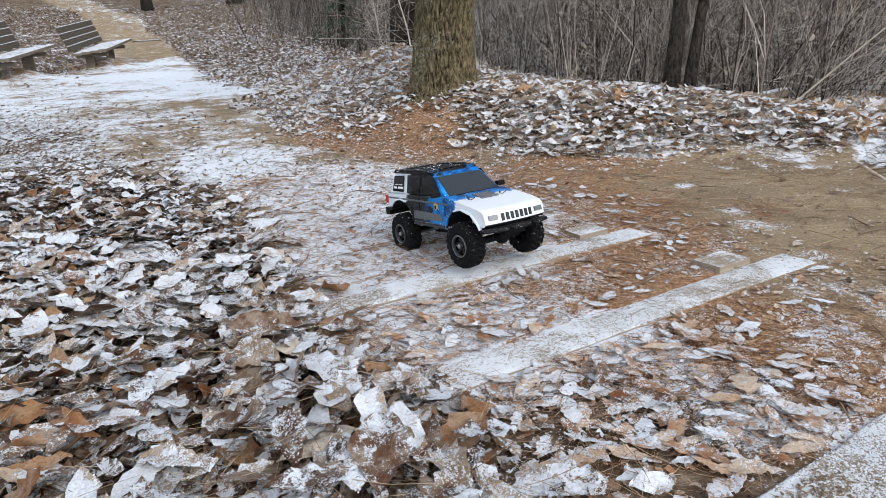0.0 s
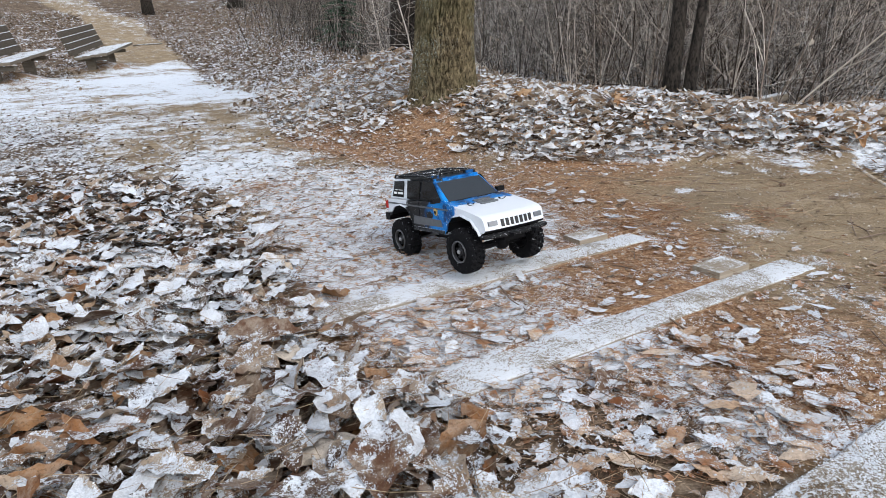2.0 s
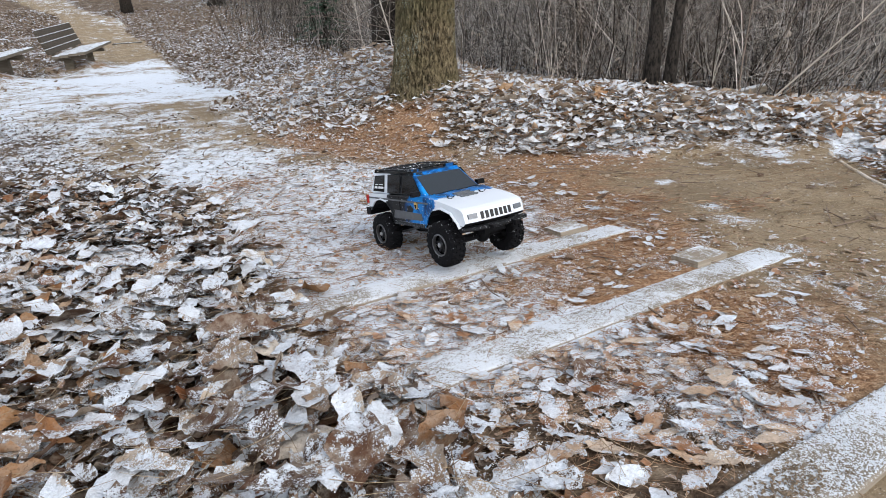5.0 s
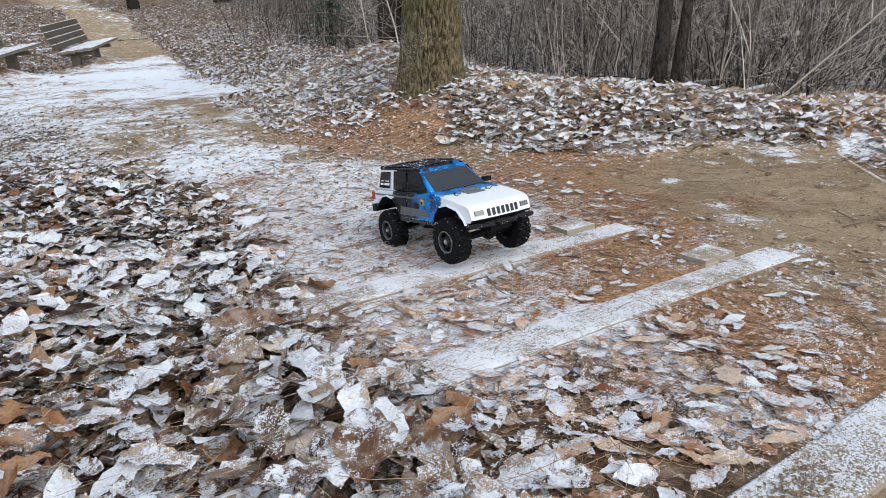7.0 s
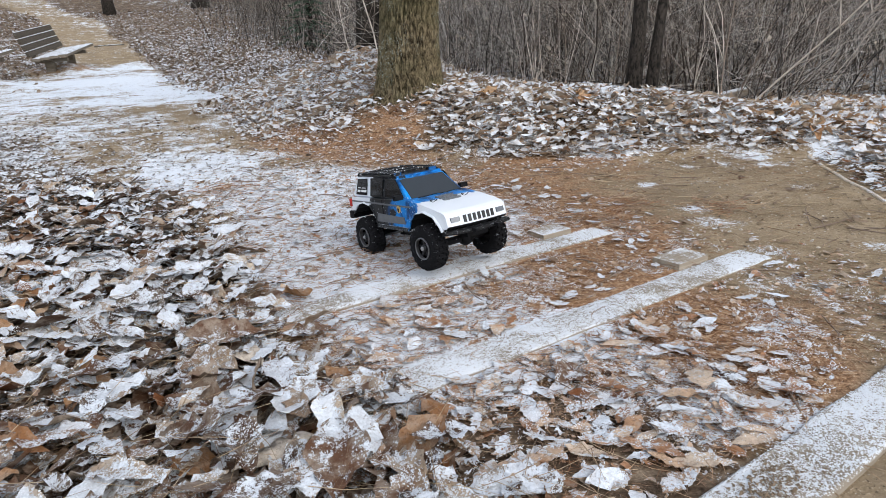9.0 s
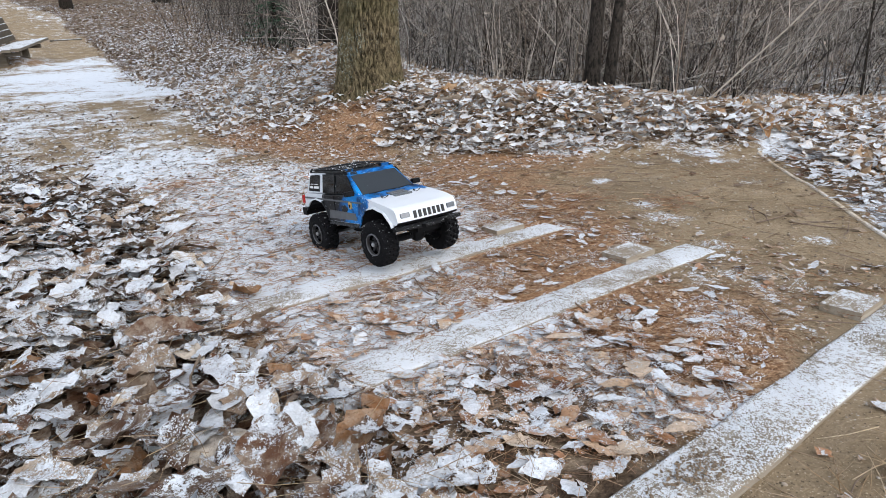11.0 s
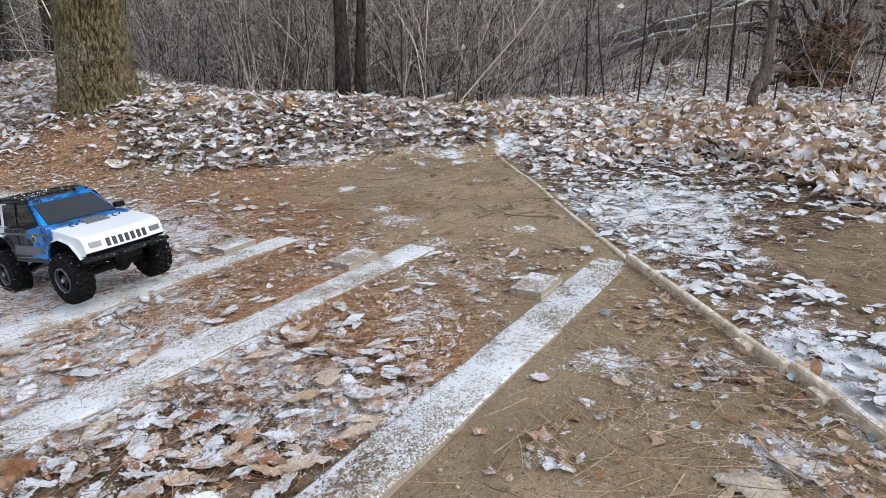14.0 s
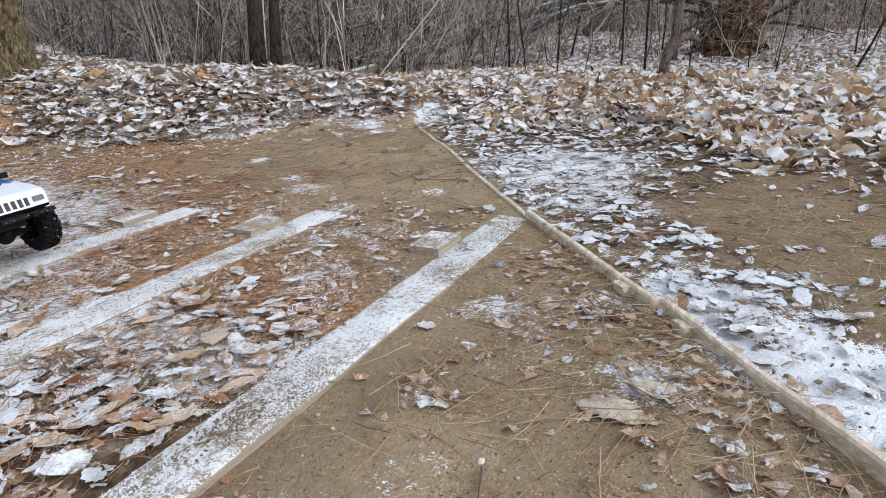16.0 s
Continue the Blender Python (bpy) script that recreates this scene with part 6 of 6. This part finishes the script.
leaf_bed("leaf_crumbs", "dry brown leaf crumbs strewn over the steps", STEP_LEAF, [(-0.3, 1.2, -1.1, 2.6, 4200)], (0.006, 0.022), 0.007, 116, 0.25, 0, 0, steps_area, 0.7, (6, 9))
leaf_bed("snowy_crumbs", "flat trodden brown leaves with crusted snow on the steps", SNOWY_LEAF, [(-0.3, 1.2, -1.1, 2.0, 300)], (0.025, 0.055), 0.007, 103, 0.10, 0, 10, steps_area, 0.35, grains=(110000, 0.52, None))
leaf_bed("trail_leaves", "a few dry leaves lying on bare soil", DRY_LEAF, [(0.2, 2.2, -0.4, 2.6, 150), (-1.0, 1.2, 2.2, 7.0, 40)], (0.008, 0.034), 0.004, 104, 0.15, 0, 0, lambda x, y: 0.0 * x + 0.8, 0.5)
sprinkle("pine_needles", "brown pine needles strewn over the trail", "pine needles", NEEDLE, [(-0.3, 2.6, -1.5, 3.3, 10000)], (0.014, 0.042), 0.014, 105, needle_area, 0.012)
sprinkle("straw_needles", "straw-coloured pine needles in loose clumps on bare soil", "pine needles", STRAW, [(0.1, 2.4, -1.5, 2.0, 3600)], (0.03, 0.10), 0.0088, 115, straw_area, 0.018, bend=0.22)
sprinkle("litter_needles", "straw-coloured pine needles caught on the heaped leaves", "pine needles", STRAW, [(-0.9, 0.2, -0.6, 0.8, 1300)], (0.04, 0.10), 0.006, 133, lambda x, y: near_left(x, y), 0.085, bend=0.22)
sprinkle("twig_scraps", "thin broken twigs scattered on the ground", "twigs", TWIG_B, [(-1.5, 3.0, -1.2, 3.0, 45)], (0.06, 0.18), 0.012, 106, lambda x, y: 0.0 * x + 0.8, 0.01)


def kerb_band(x, y):
    k = -beside(KERB_LINE, x, y)
    return ease(0.0, 0.03, k) * ease(1.05, 0.6, k + 0.08 * waves(5 * x, 5 * y, 51)) * ease(1.2, 0.4, y) * (1 - 0.93 * side_patch(x, y))


leaf_bed("kerb_leaves", "flat leaves under thin snow along the edging boards", KERB_LEAF, [(0.3, 2.9, -1.8, 1.2, 1000)], (0.02, 0.055), 0.010, 109, 0.13, 0, 9, kerb_band, 0.45)
leaf_bed("kerb_scraps", "bare rust-brown leaves showing through the snow along the edging", RUST_LEAF, [(0.3, 2.4, -1.6, 0.6, 420)], (0.014, 0.042), 0.012, 135, 0.22, 0, 9, lambda x, y: kerb_band(x, y) * ease(-0.1, 0.4, waves(5 * x, 5 * y, 97)), 0.5)


def grit(name, label, zones, size, seed, material, chance):
    """Small stones and soil crumbs, joined."""
    rng = np.random.RandomState(seed)
    shapes = []
    for _ in range(8):
        bm = bmesh.new()
        bmesh.ops.create_icosphere(bm, subdivisions=1, radius=0.5)
        v = np.array([v.co[:] for v in bm.verts]) * rng.uniform(0.6, 1.2, (len(bm.verts), 1)) * np.array([1, 0.8, 0.55])
        f = np.array([[q.index for q in p.verts] for p in bm.faces])
        bm.free()
        shapes.append((v, f))
    xs, ys = zip(*[spread(rng, *z, chance) for z in zones])
    x, y = np.concatenate(xs), np.concatenate(ys)
    ok = ~on_boards(x, y)
    x, y = x[ok], y[ok]
    n = len(x)
    v, f = scattered(shapes, x, y, land(x, y) + 0.0005, rng.uniform(size[0], size[1], n) * rng.uniform(0.4, 1, n) ** 2, rng.uniform(0, 6.28, n), rng.normal(0, 0.3, n), rng.normal(0, 0.3, n), rng)
    return tagged(mesh_part(name, raw_mesh(name, v, f.ravel(), 3, material), material, at=TRAIL), label, "gravel", kind="stuff")


STONE = leaf_material("grit_stone", [(0.0, (0.09, 0.07, 0.05)), (0.5, (0.28, 0.20, 0.13)), (0.75, (0.45, 0.38, 0.30)), (1.0, (0.70, 0.66, 0.60))], -0.5, 0.0)
grit("grit", "small stones and crumbs of soil on the bare trail", [(0.2, 2.4, -1.4, 2.4, 1500), (-0.6, 1.2, 2.4, 5.0, 300)], (0.004, 0.016), 111, STONE, lambda x, y: 0.25 + 0.75 * ease(0.4, 0.7, x))


def dry_tuft(x, y, seed, size):
    """A tangle of dry needles and grass caught on the trail."""
    rng = random.Random(seed)
    bm = bmesh.new()
    for _ in range(70):
        a, b = rng.uniform(0, 6.28), rng.uniform(0, 6.28)
        p = Vector((rng.gauss(0, size), rng.gauss(0, size), rng.uniform(0.002, 0.02)))
        q = p + Vector((math.cos(a), math.sin(a), rng.uniform(-0.1, 0.25))) * size * rng.uniform(0.6, 1.4)
        q.z = max(q.z, 0.002)
        r = q + Vector((math.cos(b), math.sin(b), 0.0)) * size * rng.uniform(0.3, 0.7)
        r.z = max(0.002, q.z - 0.012)
        tube(bm, [p, q, r], [0.0009, 0.0009, 0.0005], 3, False)
    tuft = part("dry_tuft", bm, NEEDLE, at=TRAIL @ Matrix.Translation((x, y, float(land(x, y)))))
    tagged(tuft, "little tangle of dry brown needles on the soil", "grass tuft", "tufts of dry needles")


dry_tuft(1.18, 0.60, 1, 0.045)
dry_tuft(1.02, 0.52, 2, 0.05)
dry_tuft(0.18, 1.75, 3, 0.05)
dry_tuft(1.32, 0.36, 4, 0.04)


def fallen_leaf(x, y, yaw, length, seed, label, material=None, z=0.006, tilt=0.0):
    """One large dry leaf on the soil."""
    shape, tris = leaf_shapes(1, np.random.RandomState(seed), 15, 0.25, 0.6)[0]
    me = raw_mesh("fallen_leaf", shape * length, tris.ravel(), 3, material or LEAF)
    ob = mesh_part("fallen_leaf", me, material or LEAF, smooth=True, at=TRAIL @ Matrix.Translation((x, y, float(land(x, y)) + z)) @ pose(0, 0, 0, tilt, 0, yaw))
    mod = ob.modifiers.new("thickness", "SOLIDIFY")
    mod.thickness = 0.0012
    tagged(ob, label, "leaf", "large fallen leaves")


fallen_leaf(0.545, -0.86, 92, 0.105, 3, "long pale torn leaf with thin snow on bare soil", PALE_LEAF)
fallen_leaf(0.60, -0.90, 82, 0.095, 5, "long tan torn leaf on bare soil", PALE_LEAF)
fallen_leaf(0.79, -0.775, 105, 0.105, 8, "curled tan leaf with snow near the edging", LEAF)
fallen_leaf(1.12, 0.72, 20, 0.075, 9, "dry tan leaf lying on bare soil", DRY_LEAF)
fallen_leaf(1.0, 1.62, 10, 0.09, 11, "pale dry leaf lying on bare soil", PALE_LEAF)
fallen_leaf(-0.16, -0.105, 5, 0.13, 12, "big tan leaf on top of the leaf heap", PALE_LEAF, 0.05)
fallen_leaf(-0.17, 0.51, 95, 0.13, 13, "snow-caked leaf on top of the leaf heap", SNOWY_LEAF, 0.05)
fallen_leaf(-0.27, 0.01, 15, 0.075, 14, "rust-brown curled leaf on the leaf heap", DRY_LEAF, 0.05, 30)
fallen_leaf(-0.126, 0.20, -70, 0.085, 15, "grey-tan leaf on the leaf heap", PALE_LEAF, 0.045)


def pebble(x, y, size, seed, label):
    bm = bmesh.new()
    bmesh.ops.create_icosphere(bm, subdivisions=3, radius=0.5)
    for v in bm.verts:
        v.co = Vector((v.co.x, 0.75 * v.co.y, 0.5 * v.co.z)) * size * (1 + 0.25 * noise.noise(v.co * 2.5 + Vector((seed, 0, 0))))
    ob = part("pebble", bm, PEBBLE, at=TRAIL @ Matrix.Translation((x, y, float(land(x, y)) + 0.15 * size)), smooth=True)
    tagged(ob, label, "stone", "pebbles on the trail")


PEBBLE = plain("grey_pebble", (0.26, 0.27, 0.27), 0.8, 0.0, 120, 0.3)
pebble(0.897, -0.52, 0.026, 1, "small grey pebble half sunk in the soil")
pebble(0.72, -0.947, 0.016, 4, "small blue-grey pebble beside the edging")


def board_debris(x, y, wide, deep, z, seed):
    """Trodden soil crumbs and needle bits lying on a step board."""
    rng = random.Random(seed)
    bm = bmesh.new()
    for _ in range(380):
        px, py = rng.gauss(0, wide), rng.gauss(0, deep)
        if abs(py) > 0.036:
            continue
        r = rng.uniform(0.0006, 0.0022)
        bmesh.ops.create_icosphere(bm, subdivisions=1, radius=r, matrix=Matrix.Translation((px, py, 0.3 * r)) @ pose(0, 0, 0, rng.uniform(0, 90), 0, rng.uniform(0, 360)) @ Matrix.Diagonal((1.5, 0.8, 0.5, 1)))
    ob = part("board_debris", bm, SOIL, at=TRAIL @ Matrix.Translation((x, y, z)))
    tagged(ob, "trodden brown soil crumbs on the step board", "soil", kind="stuff")


SOIL = plain("trodden_soil", (0.19, 0.14, 0.095), 0.95, 0.0, 200, 0.4)
board_debris(0.31, -0.470, 0.032, 0.014, 0.002, 2)
snow_grains()
